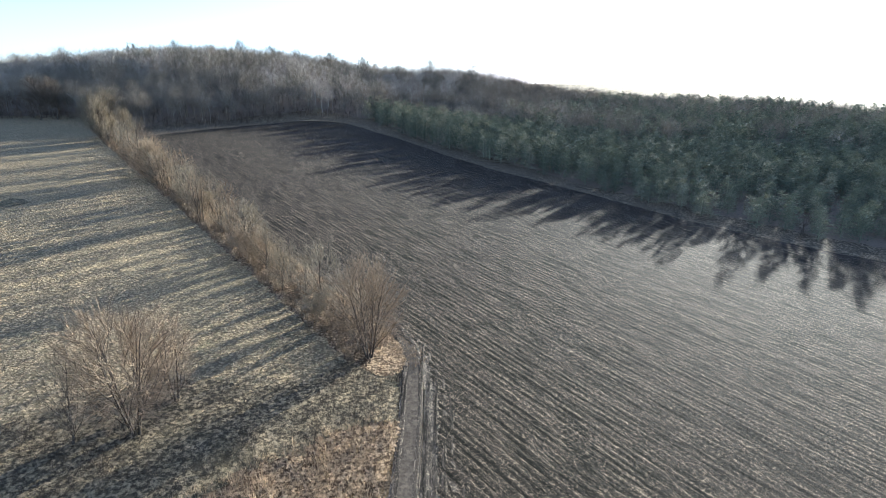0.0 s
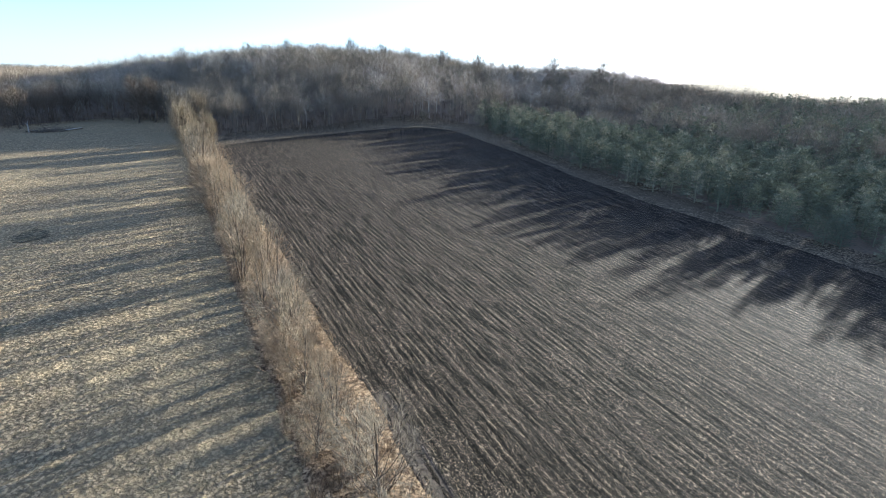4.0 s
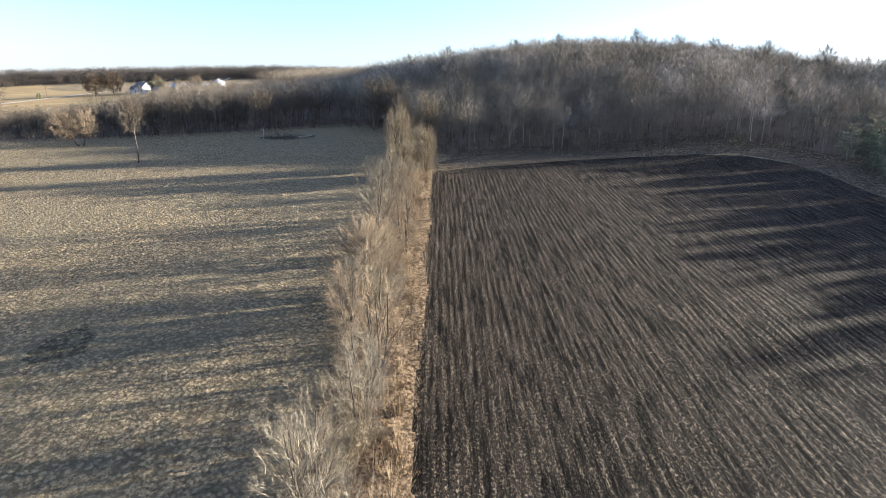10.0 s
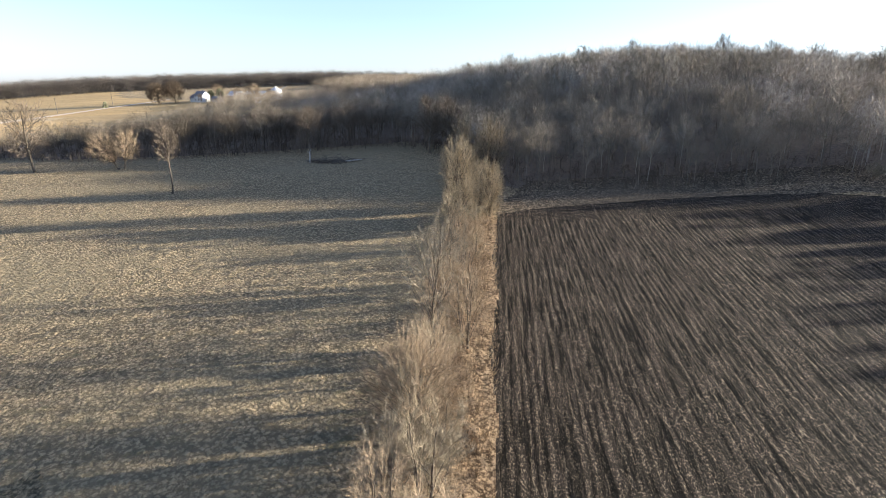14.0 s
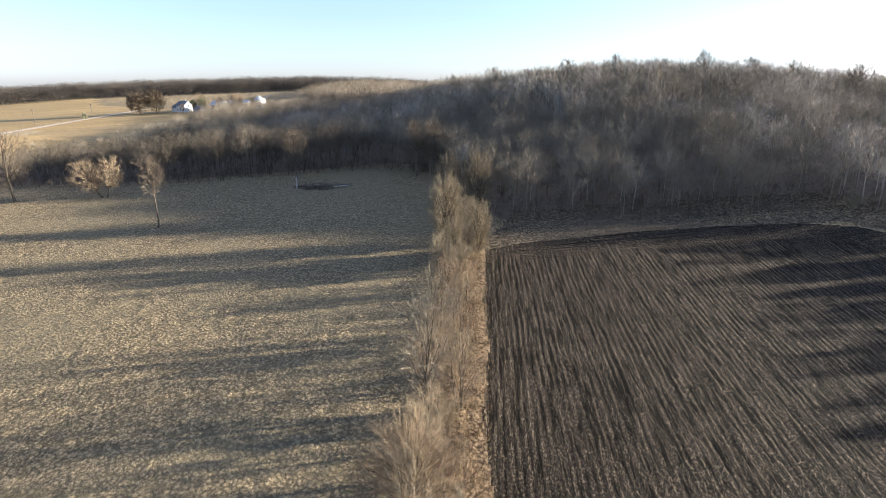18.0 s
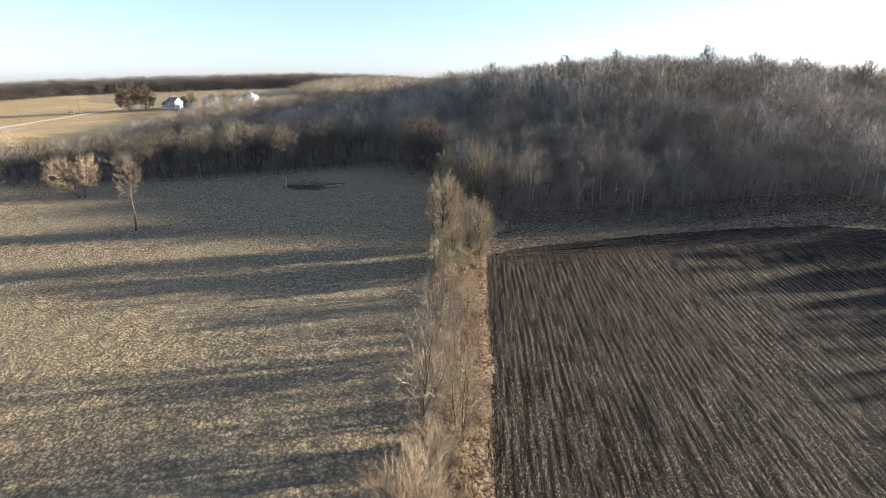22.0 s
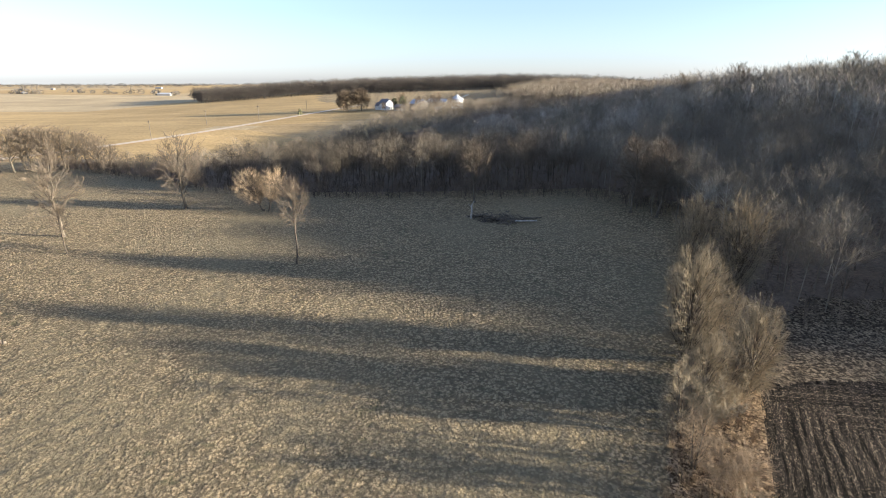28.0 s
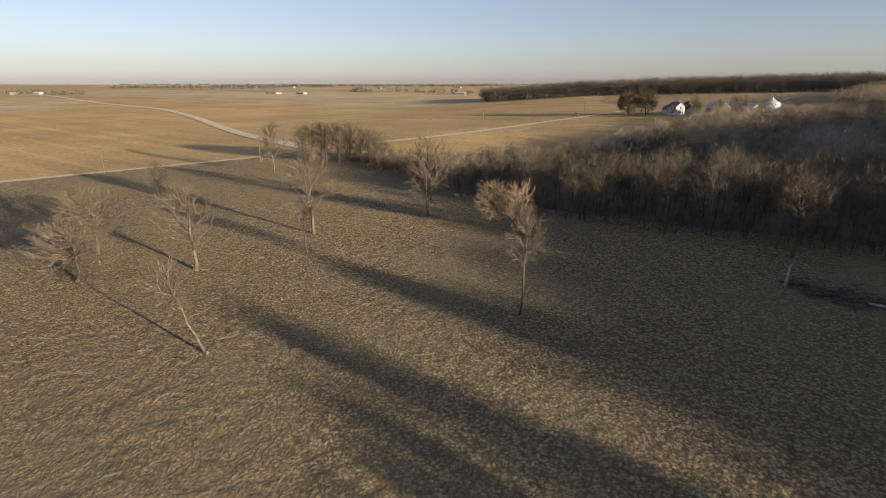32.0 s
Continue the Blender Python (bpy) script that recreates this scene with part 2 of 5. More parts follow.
M_LEAFLITTER = earth("leaf_litter", 1.5, 0.05, [(0.3, (0.08, 0.063, 0.047)), (0.7, (0.22, 0.168, 0.12))], (0.15, 0.12, 0.085), 0.5, 0.1)
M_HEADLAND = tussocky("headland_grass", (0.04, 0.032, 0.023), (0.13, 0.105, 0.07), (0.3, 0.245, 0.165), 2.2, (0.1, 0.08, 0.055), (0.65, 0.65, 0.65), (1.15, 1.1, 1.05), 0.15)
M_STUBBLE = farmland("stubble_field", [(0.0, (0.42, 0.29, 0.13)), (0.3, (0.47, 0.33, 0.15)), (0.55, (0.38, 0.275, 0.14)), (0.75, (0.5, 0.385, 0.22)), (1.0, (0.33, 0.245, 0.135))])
M_GRAVEL = earth("gravel", 4.0, 0.05, [(0.3, (0.5, 0.41, 0.29)), (0.7, (0.7, 0.58, 0.43))], (0.52, 0.43, 0.31), 0.4, 0.03)
M_LANE = earth("worn_dirt", 2.2, 0.5, [(0.36, (0.035, 0.028, 0.021)), (0.66, (0.13, 0.105, 0.076))], (0.06, 0.047, 0.034), 0.5, 0.05)
M_WOOD = crowns("wood_crowns", [(0.0, (0.118, 0.105, 0.0806)), (0.4, (0.179, 0.154, 0.117)), (0.75, (0.209, 0.173, 0.125)), (1.0, (0.316, 0.284, 0.223))])
M_WOOD_PALE = crowns("pale_wood_crowns", [(0.0, (0.22, 0.19, 0.15)), (0.4, (0.3, 0.26, 0.21)), (0.75, (0.36, 0.315, 0.255)), (1.0, (0.43, 0.385, 0.32))])
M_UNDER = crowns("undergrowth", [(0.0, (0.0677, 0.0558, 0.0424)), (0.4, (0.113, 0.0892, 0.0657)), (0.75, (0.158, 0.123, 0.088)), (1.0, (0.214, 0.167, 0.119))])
M_TWIG = bark("hedge_twigs", (0.15, 0.119, 0.076), (0.305, 0.252, 0.166), 0.3)
M_TWIG_GREY = bark("grey_twigs", (0.13, 0.108, 0.076), (0.27, 0.23, 0.163), 0.3)
M_TRUNK = bark("trunk_bark", (0.038, 0.03, 0.022), (0.11, 0.09, 0.068), 0.25)
M_PALE = bark("pale_bark", (0.05, 0.041, 0.03), (0.15, 0.124, 0.092), 0.25)
M_TWIG_DARK = bark("dark_twigs", (0.066, 0.051, 0.036), (0.155, 0.123, 0.088), 0.3)
M_TWIG_RUST = bark("rusty_twigs", (0.152, 0.112, 0.071), (0.295, 0.225, 0.145), 0.3)
M_BLEACHED = bark("bleached_wood", (0.24, 0.22, 0.19), (0.44, 0.4, 0.34), 0.15)
M_PINE = bark("pine_needles", (0.1, 0.1, 0.06), (0.215, 0.205, 0.118), 0.35)
M_PINES = crowns("young_pine_needles", [(0.0, (0.1, 0.108, 0.074)), (0.4, (0.145, 0.152, 0.1)), (0.75, (0.2, 0.198, 0.128)), (1.0, (0.26, 0.245, 0.165))], 0.35)
M_CEDAR = bark("rusty_cedar", (0.055, 0.043, 0.03), (0.115, 0.086, 0.056), 0.3)
M_BRUSH = bark("brush_pile", (0.045, 0.038, 0.03), (0.2, 0.168, 0.13), 0.45)
M_WHITE = plain("white_paint", (0.58, 0.58, 0.57), 0.6, 0, 0.08, 1.0)
M_WEATHERED = plain("weathered_white", (0.27, 0.27, 0.265), 0.7, 0, 0.15, 1.0)
M_ROOF = plain("grey_shingles", (0.16, 0.16, 0.17), 0.85, 0, 0.25, 4.0, 0.02)
M_METAL = plain("galvanised_steel", (0.5, 0.52, 0.54), 0.6, 0.3, 0.15, 2.0)
M_SHED = plain("weathered_shed", (0.17, 0.155, 0.135), 0.8, 0, 0.2, 2.0)
M_GLASS = plain("dark_window", (0.03, 0.035, 0.04), 0.15, 0, 0.1, 1.0)
M_POLE = plain("pole_wood", (0.11, 0.095, 0.075), 0.85, 0, 0.25, 4.0)
M_BRAMBLE = bark("bramble_stems", (0.125, 0.091, 0.055), (0.26, 0.194, 0.122), 0.35)
M_CLUMP = bark("distant_trees", (0.06, 0.056, 0.052), (0.11, 0.102, 0.094), 0.12)
M_FARWOOD = crowns("far_wood_crowns", [(0.0, (0.05, 0.044, 0.038)), (0.4, (0.064, 0.056, 0.047)), (0.75, (0.08, 0.068, 0.056)), (1.0, (0.105, 0.09, 0.074))], 0.12)
M_BACKWOOD = crowns("back_wood_crowns", [(0.0, (0.13, 0.107, 0.0795)), (0.4, (0.197, 0.163, 0.119)), (0.75, (0.243, 0.198, 0.142)), (1.0, (0.316, 0.27, 0.207))], 0.15)
# Creek wood's brown, darkened further: the hill's shade is put into this colour.
M_WOOD_SHADED = crowns("dark_wood_crowns", [(0.0, (0.0677, 0.0568, 0.0424)), (0.4, (0.102, 0.0848, 0.0615)), (0.75, (0.141, 0.113, 0.0816)), (1.0, (0.226, 0.192, 0.144))])

# ---- land ----
def soft(v, lo, hi, w):
    """v held between lo and hi, with rounded knees of width w."""
    up = lo + w * np.logaddexp(0, (v - lo) / w)
    return hi - w * np.logaddexp(0, (hi - up) / w)


def lattice(ix, iy, seed):
    h = np.sin(ix * 127.1 + iy * 311.7 + seed * 74.7) * 43758.5453
    return h - np.floor(h)


def grain(x, y, size, seed=0):
    """Smooth noise, about 0 to 1: two value lattices turned against each other."""
    x, y = np.asarray(x, float), np.asarray(y, float)
    a = one_grain(0.83 * x + 0.56 * y, 0.83 * y - 0.56 * x, size, seed)
    b = one_grain(0.97 * x - 0.24 * y + 7, 0.97 * y + 0.24 * x, size * 0.8, seed + 31)
    return np.clip(0.5 + 0.75 * (a + b - 1), 0, 1)


def one_grain(x, y, size, seed):
    x, y = np.asarray(x, float) / size, np.asarray(y, float) / size
    ix, iy = np.floor(x), np.floor(y)
    fx, fy = x - ix, y - iy
    fx, fy = fx * fx * (3 - 2 * fx), fy * fy * (3 - 2 * fy)
    a, b = lattice(ix, iy, seed), lattice(ix + 1, iy, seed)
    c, d = lattice(ix, iy + 1, seed), lattice(ix + 1, iy + 1, seed)
    return (a + (b - a) * fx) * (1 - fy) + (c + (d - c) * fx) * fy


def hump(x, y, cx, cy, sx, sy, h):
    return h * np.exp(-(((x - cx) / sx) ** 2) - (((y - cy) / sy) ** 2))


def ramp_up(v):
    v = np.clip(v, 0, 1)
    return v * v * (3 - 2 * v)


def shoulder(x, y):
    """The wooded hill: a steep face behind the field, and broad tops farther back."""
    face = 13.3 * ramp_up((y - 212) / 90) * (1 - ramp_up((y - 395) / 90)) * np.exp(-np.abs((x + 121) / 74) ** 2.5)
    return face + hump(x, y, -224, 369, 82, 82, 11.9) + hump(x, y, 5, 366, 45, 45, 7.5) + hump(x, y, 25, 414, 144, 70, 10.4)


def ground(x, y):
    """Height of the land."""
    x, y = np.asarray(x, float), np.asarray(y, float)
    u, v = soft(x, -240.0, 100.0, 12.0) / 100, soft(y, -20.0, 265.0, 12.0) / 100
    z = -5.12 - 7.46 * u + 4.24 * v - 0.755 * u * u + 0.47 * u * v + 0.458 * v * v
    far = np.clip((np.hypot(x + 100, y - 100) - 280) / 500, 0, 1)
    far = far * far * (3 - 2 * far)
    z = z * (1 - far) + 9.0 * far
    z = z + shoulder(x, y) + hump(x, y, -295, 225, 85, 85, -8.5)
    z = z + hump(x, y, -720, 560, 360, 190, 21.6) + hump(x, y, -800, 300, 200, 170, 11.9)
    z = z + 1.2 * (grain(x, y, 60, 5) - 0.5) * np.clip((y - 230) / 60, 0, 1)
    return z


def gz(x, y):
    return float(ground(x, y))


FENCE0, ALONG, ACROSS = Vector((-4.0, 56.0)), Vector((-0.637, 0.771)), Vector((0.771, 0.637))


def hedge(s, d=0.0):
    """Plan point s metres along the field's edge and d metres out into the tilled field."""
    p = FENCE0 + ALONG * s + ACROSS * d
    return p.x, p.y


def sheet(name, co, faces, material, label, category, kind="structure", smooth=True):
    me = bpy.data.meshes.new(name)
    co, faces = np.asarray(co, np.float32), np.asarray(faces, np.int32)
    me.vertices.add(len(co))
    me.vertices.foreach_set("co", co.ravel())
    k = faces.shape[1]
    me.loops.add(faces.size)
    me.loops.foreach_set("vertex_index", faces.ravel())
    me.polygons.add(len(faces))
    me.polygons.foreach_set("loop_start", np.arange(0, faces.size, k, dtype=np.int32))
    me.polygons.foreach_set("loop_total", np.full(len(faces), k, np.int32))
    me.polygons.foreach_set("use_smooth", np.full(len(faces), smooth))
    me.update(calc_edges=True)
    me.validate()
    me.materials.append(material)
    ob = new(name, me)
    return tagged(ob, label, category, "", kind) if label else ob


def grid_faces(nx, ny, keep=None):
    i, j = np.meshgrid(np.arange(nx - 1), np.arange(ny - 1), indexing="ij")
    a = (i * ny + j).ravel()
    f = np.stack([a, a + ny, a + ny + 1, a + 1], 1)
    return f if keep is None else f[keep]


def inside(poly, x, y):
    r = np.zeros(np.shape(x), bool)
    for (x0, y0), (x1, y1) in zip(poly, poly[1:] + poly[:1]):
        r ^= ((y0 > y) != (y1 > y)) & (x < (x1 - x0) * (y - y0) / (y1 - y0 + 1e-12) + x0)
    return r


def compact(co, faces):
    used = np.unique(faces)
    back = np.zeros(len(co), np.int64)
    back[used] = np.arange(len(used))
    return co[used], back[faces]


def region(name, poly, step_s, step_d, height, material, label, category, origin=None, wavy=1.5):
    """A sheet over the land inside a plan outline, gridded along and across the hedgerow, with relief height(s, d, x, y)."""
    px = np.array(poly)
    s = (px - np.array(FENCE0)) @ np.array(ALONG)
    d = (px - np.array(FENCE0)) @ np.array(ACROSS)
    S, D = np.arange(s.min(), s.max() + step_s, step_s), np.arange(d.min(), d.max() + step_d, step_d)
    ss, dd = np.meshgrid(S, D, indexing="ij")
    x = FENCE0.x + ALONG.x * ss + ACROSS.x * dd
    y = FENCE0.y + ALONG.y * ss + ACROSS.y * dd
    wob = wavy * (grain(x, y, 6, 3) - 0.5)
    keep = inside(poly, x + wob, y + wob)
    keep = (keep[:-1, :-1] & keep[1:, :-1] & keep[:-1, 1:] & keep[1:, 1:]).ravel()
    z = ground(x, y) + height(ss, dd, x, y)
    co, fa = compact(np.stack([x.ravel(), y.ravel(), z.ravel()], 1), grid_faces(len(S), len(D), keep))
    return sheet(name, co, fa, material, label, category)


def axis(lo, hi, step, far):
    core = np.arange(lo, hi + step, step)
    out = [core]
    g = step * 1.25 ** np.arange(1, 60)
    g = np.cumsum(g)
    g = g[g < far]
    return np.concatenate([(lo - g)[::-1], core, hi + g])


gx, gy = axis(-540, 160, 5.0, 5200), axis(-80, 440, 5.0, 5200)
xx, yy = np.meshgrid(gx, gy, indexing="ij")
land = sheet("ground", np.stack([xx.ravel(), yy.ravel(), ground(xx, yy).ravel() - 0.12], 1), grid_faces(len(gx), len(gy)), M_GROUND,
      "rolling farmland under dry winter grass and stubble, reaching the horizon", "ground")
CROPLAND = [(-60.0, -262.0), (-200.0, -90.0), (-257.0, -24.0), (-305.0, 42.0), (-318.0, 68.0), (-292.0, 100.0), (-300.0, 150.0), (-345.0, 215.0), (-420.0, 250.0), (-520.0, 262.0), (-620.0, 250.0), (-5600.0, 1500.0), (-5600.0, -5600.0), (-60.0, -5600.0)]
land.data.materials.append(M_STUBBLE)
land.data.materials.append(M_LEAFLITTER)
WOOD_NORTH = [(-130.0, 204.0), (-114.0, 187.0), (-109.0, 189.0), (-100.0, 202.0), (-77.0, 222.0), (-60.0, 240.0), (-42.0, 244.0), (-10.0, 225.0), (40.0, 215.0), (160.0, 200.0), (330.0, 160.0), (340.0, 420.0), (-350.0, 440.0), (-400.0, 330.0), (-340.0, 225.0)]
WOOD_WEST = [(-130.0, 204.0), (-152.0, 213.0), (-168.0, 207.0), (-190.0, 177.0), (-203.0, 155.0), (-222.0, 131.0), (-268.0, 102.0), (-310.0, 76.0), (-316.0, 84.0), (-285.0, 116.0), (-290.0, 150.0), (-340.0, 225.0)]
PINES = [(-36.0, 246.0), (-12.0, 207.0), (4.0, 185.0), (22.0, 163.0), (37.0, 148.0), (60.0, 122.0), (84.0, 109.0), (150.0, 80.0), (260.0, 90.0), (200.0, 190.0), (70.0, 215.0), (0.0, 250.0), (-30.0, 262.0)]
cx = ((xx[:-1, :-1] + xx[1:, 1:]) / 2).ravel()
cy = ((yy[:-1, :-1] + yy[1:, 1:]) / 2).ravel()
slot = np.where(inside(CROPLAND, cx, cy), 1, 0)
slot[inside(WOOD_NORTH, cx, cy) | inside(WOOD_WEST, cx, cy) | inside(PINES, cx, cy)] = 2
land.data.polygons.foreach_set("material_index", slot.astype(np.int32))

FIELD = [hedge(-3, -0.6), hedge(149, -0.6), hedge(152.5, 0.8), (-98.0, 180.5), (-93.0, 188.5), (-85.0, 201.0), (-75.5, 214.0), (-62.5, 227.0), (-53.0, 232.0), (-43.0, 231.5), (-36.0, 226.0), (-15.0, 200.0),
         (2.0, 174.5), (17.0, 156.5), (35.0, 140.0), (56.0, 118.0), (80.0, 101.5), (118.0, 84.0), (95.0, 10.0), (0.0, -12.0), (-0.8, 40.0), (-1.6, 51.0), (-3.4, 57.0)]
TURNED = [hedge(149.5, 0.6), hedge(152.0, 1.2), (-97.6, 180.8), (-92.6, 188.8), (-84.6, 201.2), (-75.0, 214.2), (-62.2, 226.8), (-53.0, 231.6), (-43.4, 231.0), (-37.5, 226.5), (-44.0, 221.0), (-53.5, 222.0), (-64.0, 214.0), (-73.0, 202.0), (-82.0, 188.5), (-91.0, 175.5)]


def furrows(s, d, x, y):
    """Ridges 0.76 m apart; the plough turned along the headland at the far end."""
    wob = 0.4 * grain(s, d, 12, 8)
    ridge = 0.5 + 0.5 * np.sin((d + 0.3 * wob) * 2 * math.pi / 0.76)
    pass_ = 0.5 + 0.5 * np.sin(d * 2 * math.pi / 4.56 + 1.0)
    return 0.02 + (0.014 + 0.012 * grain(s * 0.25, d, 1.3, 4)) * ridge + 0.01 * pass_ * ridge + 0.06 * (grain(x, y, 1.1, 6) - 0.4)


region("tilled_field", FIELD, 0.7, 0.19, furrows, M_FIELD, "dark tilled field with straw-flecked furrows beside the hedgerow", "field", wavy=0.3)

def turned_furrows(s, d, x, y):
    """The last passes of the plough, laid along the far headland."""
    n = 0.82 * x - 0.57 * y + 0.5 * grain(x, y, 9, 8)
    return 0.035 + 0.035 * np.sin(n * 2 * math.pi / 0.76) + 0.06 * (grain(x, y, 1.1, 6) - 0.4)


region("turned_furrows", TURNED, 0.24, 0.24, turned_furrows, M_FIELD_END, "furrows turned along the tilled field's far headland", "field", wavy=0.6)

SIDE_ROWS = [(-1.9, -40.0), (-2.0, 30.0), (-2.1, 47.0), (-2.6, 53.0), (-3.6, 57.5), (-1.6, 56.0), (0.6, 48.0), (1.6, 38.0), (2.2, 20.0), (2.6, -40.0)]


def side_furrows(s, d, x, y):
    """Passes of the plough beside the track."""
    return 0.02 + 0.025 * np.sin((x + 0.3 * grain(x, y, 7, 8)) * 2 * math.pi / 0.76) + 0.07 * (grain(x, y, 0.9, 6) - 0.4)


region("side_furrows", SIDE_ROWS, 0.22, 0.22, side_furrows, M_FIELD_SIDE, "pale straw-littered furrows beside the farm track", "field", wavy=0.5)

PASTURE = [(-7.0, 47.0), hedge(4, -4.0), hedge(188, -5.5), (-140.0, 222.0), (-173.0, 213.0), (-195.0, 176.0), (-209.0, 152.0), (-228.0, 128.0), (-280.0, 98.0), (-300.0, 66.0), (-280.0, 14.0), (-262.0, -10.0), (-215.0, -5.0), (-150.0, 20.0), (-80.0, 8.0), (-32.0, 14.0), (-12.0, 34.0)]


def tussocks(s, d, x, y):
    return 0.12 * grain(x, y, 0.85, 1) + 0.03 * grain(x, y, 2.4, 2) - 0.04


region("pasture", PASTURE, 0.42, 0.42, tussocks, M_PASTURE, "tussocky pasture of dry buff grass", "pasture")
STRIP = [hedge(-1, -8.7), hedge(-4.5, -6.5), hedge(-5.0, -4.6), hedge(-3.4, -2.6), hedge(0.0, -1.3), hedge(6, -0.5), hedge(26, -0.2), hedge(149, 0.0), hedge(158, -1.5), hedge(176, -4), hedge(176, -9)]
region("grass_verge", STRIP, 0.3, 0.25, lambda s, d, x, y: 0.08 + 0.1 * grain(x, y, 0.9, 7) * np.clip((d + 8.5) / 1.5, 0, 1) - 0.1 * np.clip(-7.4 - d, 0, 1), M_STRIP, "strip of straw-coloured grass under the hedgerow", "grass verge", wavy=0.7)
CORNER = [(-4.2, 41.8), (-7.5, 41.4), (-11.1, 39.3), (-16.0, 35.0), (-20.0, 31.0), (-26.0, 22.0), (-32.0, 4.0), (-30.0, -40.0), (-4.0, -40.0), (-4.1, 30.0)]
region("corner_grass", CORNER, 0.4, 0.4, lambda s, d, x, y: 0.02 + 0.12 * grain(x, y, 1.4, 7), M_STRIP, "rough patch of tall straw-coloured grass at the field corner", "grass", wavy=2.5)
DITCH = [(-8.3, 55.0), (-11.3, 50.5), (-13.9, 46.7), (-19.6, 45.1), (-25.6, 46.0), (-31.5, 43.6), (-36.5, 39.0), (-44.0, 33.0), (-60.0, 28.0), (-54.0, 22.0), (-32.0, 15.0), (-22.0, 26.0), (-15.0, 34.5), (-10.5, 38.5), (-7.0, 40.6), (-4.3, 41.2), (-3.9, 46.0), (-4.6, 50.0), (-6.5, 52.0)]
region("ditch", DITCH, 0.4, 0.4, lambda s, d, x, y: 0.03 + 0.1 * grain(x, y, 0.9, 7) + 0.08 * grain(x, y, 2.0, 9), M_DITCH, "dark weedy ditch between pasture and field corner", "ditch", wavy=2.5)
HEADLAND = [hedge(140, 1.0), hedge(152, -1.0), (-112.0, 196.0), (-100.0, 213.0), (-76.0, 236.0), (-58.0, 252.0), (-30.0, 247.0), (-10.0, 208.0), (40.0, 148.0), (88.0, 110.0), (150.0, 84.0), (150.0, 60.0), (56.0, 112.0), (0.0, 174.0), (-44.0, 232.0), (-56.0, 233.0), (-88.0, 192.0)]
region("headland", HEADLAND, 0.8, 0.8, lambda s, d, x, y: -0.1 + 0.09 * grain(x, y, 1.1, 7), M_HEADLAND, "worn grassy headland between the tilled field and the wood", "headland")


def ribbon(name, pts, width, material, label, category, lift=0.1, step=3.0):
    """A road laid over the land along a plan line."""
    p = [Vector(a) for a in pts]
    for _ in range(3):  # round the bends
        q = [p[0]]
        for a, b in zip(p, p[1:]):
            q += [a.lerp(b, 0.25), a.lerp(b, 0.75)]
        p = q + [p[-1]]
    path = []
    for a, b in zip(p, p[1:]):
        n = max(1, int((b - a).length / step))
        path += [a.lerp(b, k / n) for k in range(n)]
    path.append(p[-1])
    co = []
    for k, q in enumerate(path):
        t = (path[min(k + 1, len(path) - 1)] - path[max(k - 1, 0)]).normalized()
        nrm = Vector((-t.y, t.x))
        for o, h in ((-0.5, -0.02), (-0.28, 0.04), (-0.1, 0.0), (0.1, 0.04), (0.28, 0.0), (0.5, -0.02)):
            w = q + nrm * (o * width + 0.3 * (grain(q.x, q.y, 9, 3) - 0.5))
            co.append((w.x, w.y, gz(w.x, w.y) + lift + h))
    return sheet(name, co, grid_faces(len(path), 6), material, label, category)


JUNCTION = (-332.0, 57.0)
ribbon("road_1", [(-60.0, -262.0), (-200.0, -90.0), (-257.0, -24.0), (-283.0, 10.0), (-305.0, 42.0), JUNCTION], 4.2, M_GRAVEL, "pale gravel farm road along the pasture", "road")
ribbon("road_2", [JUNCTION, (-412.0, -9.0), (-588.0, -133.0), (-711.0, -237.0), (-764.0, -305.0), (-900.0, -460.0), (-1215.0, -763.0), (-1420.0, -1010.0)], 8.0, M_GRAVEL, "pale gravel road running out across the plain", "road", 0.12, 12)
ribbon("road_3", [JUNCTION, (-356.0, 92.0), (-411.0, 151.0), (-471.0, 212.0), (-520.0, 262.0)], 6.0, M_GRAVEL, "pale gravel lane leading up to the farmstead", "road", 0.12, 6)
ribbon("farm_track", [(-2.9, -40.0), (-3.0, 30.0), (-3.1, 46.0), (-3.3, 52.5), (-4.9, 58.0), hedge(10, 0.6), hedge(26, 0.7)], 2.3, M_LANE, "rutted dirt track rounding the end of the hedgerow", "track", 0.02, 0.8)

WEEDS = [(-86.0, 99.5), (-83.0, 97.6), (-78.5, 98.8), (-78.0, 101.5), (-81.0, 103.0), (-86.0, 102.0)]
region("weed_patch", WEEDS, 0.4, 0.4, lambda s, d, x, y: 0.02 + 0.2 * grain(x, y, 1.0, 7) * grain(x, y, 5.0, 8), M_DITCH, "dark patch of dead weeds in the pasture", "weeds", wavy=6.0)
for side in (-0.8, 0.75):
    ribbon("wheel_rut", [(-2.9 + side, -40.0), (-3.0 + side, 30.0), (-3.1 + side, 46.0), (-3.3 + side, 52.5), (-4.9 + side, 58.0), hedge(10, 0.6 + side), hedge(26, 0.7 + side)], 0.7, M_FIELD_SIDE, "pale straw-littered worn wheel rut in the farm track", "track", 0.035, 0.6)

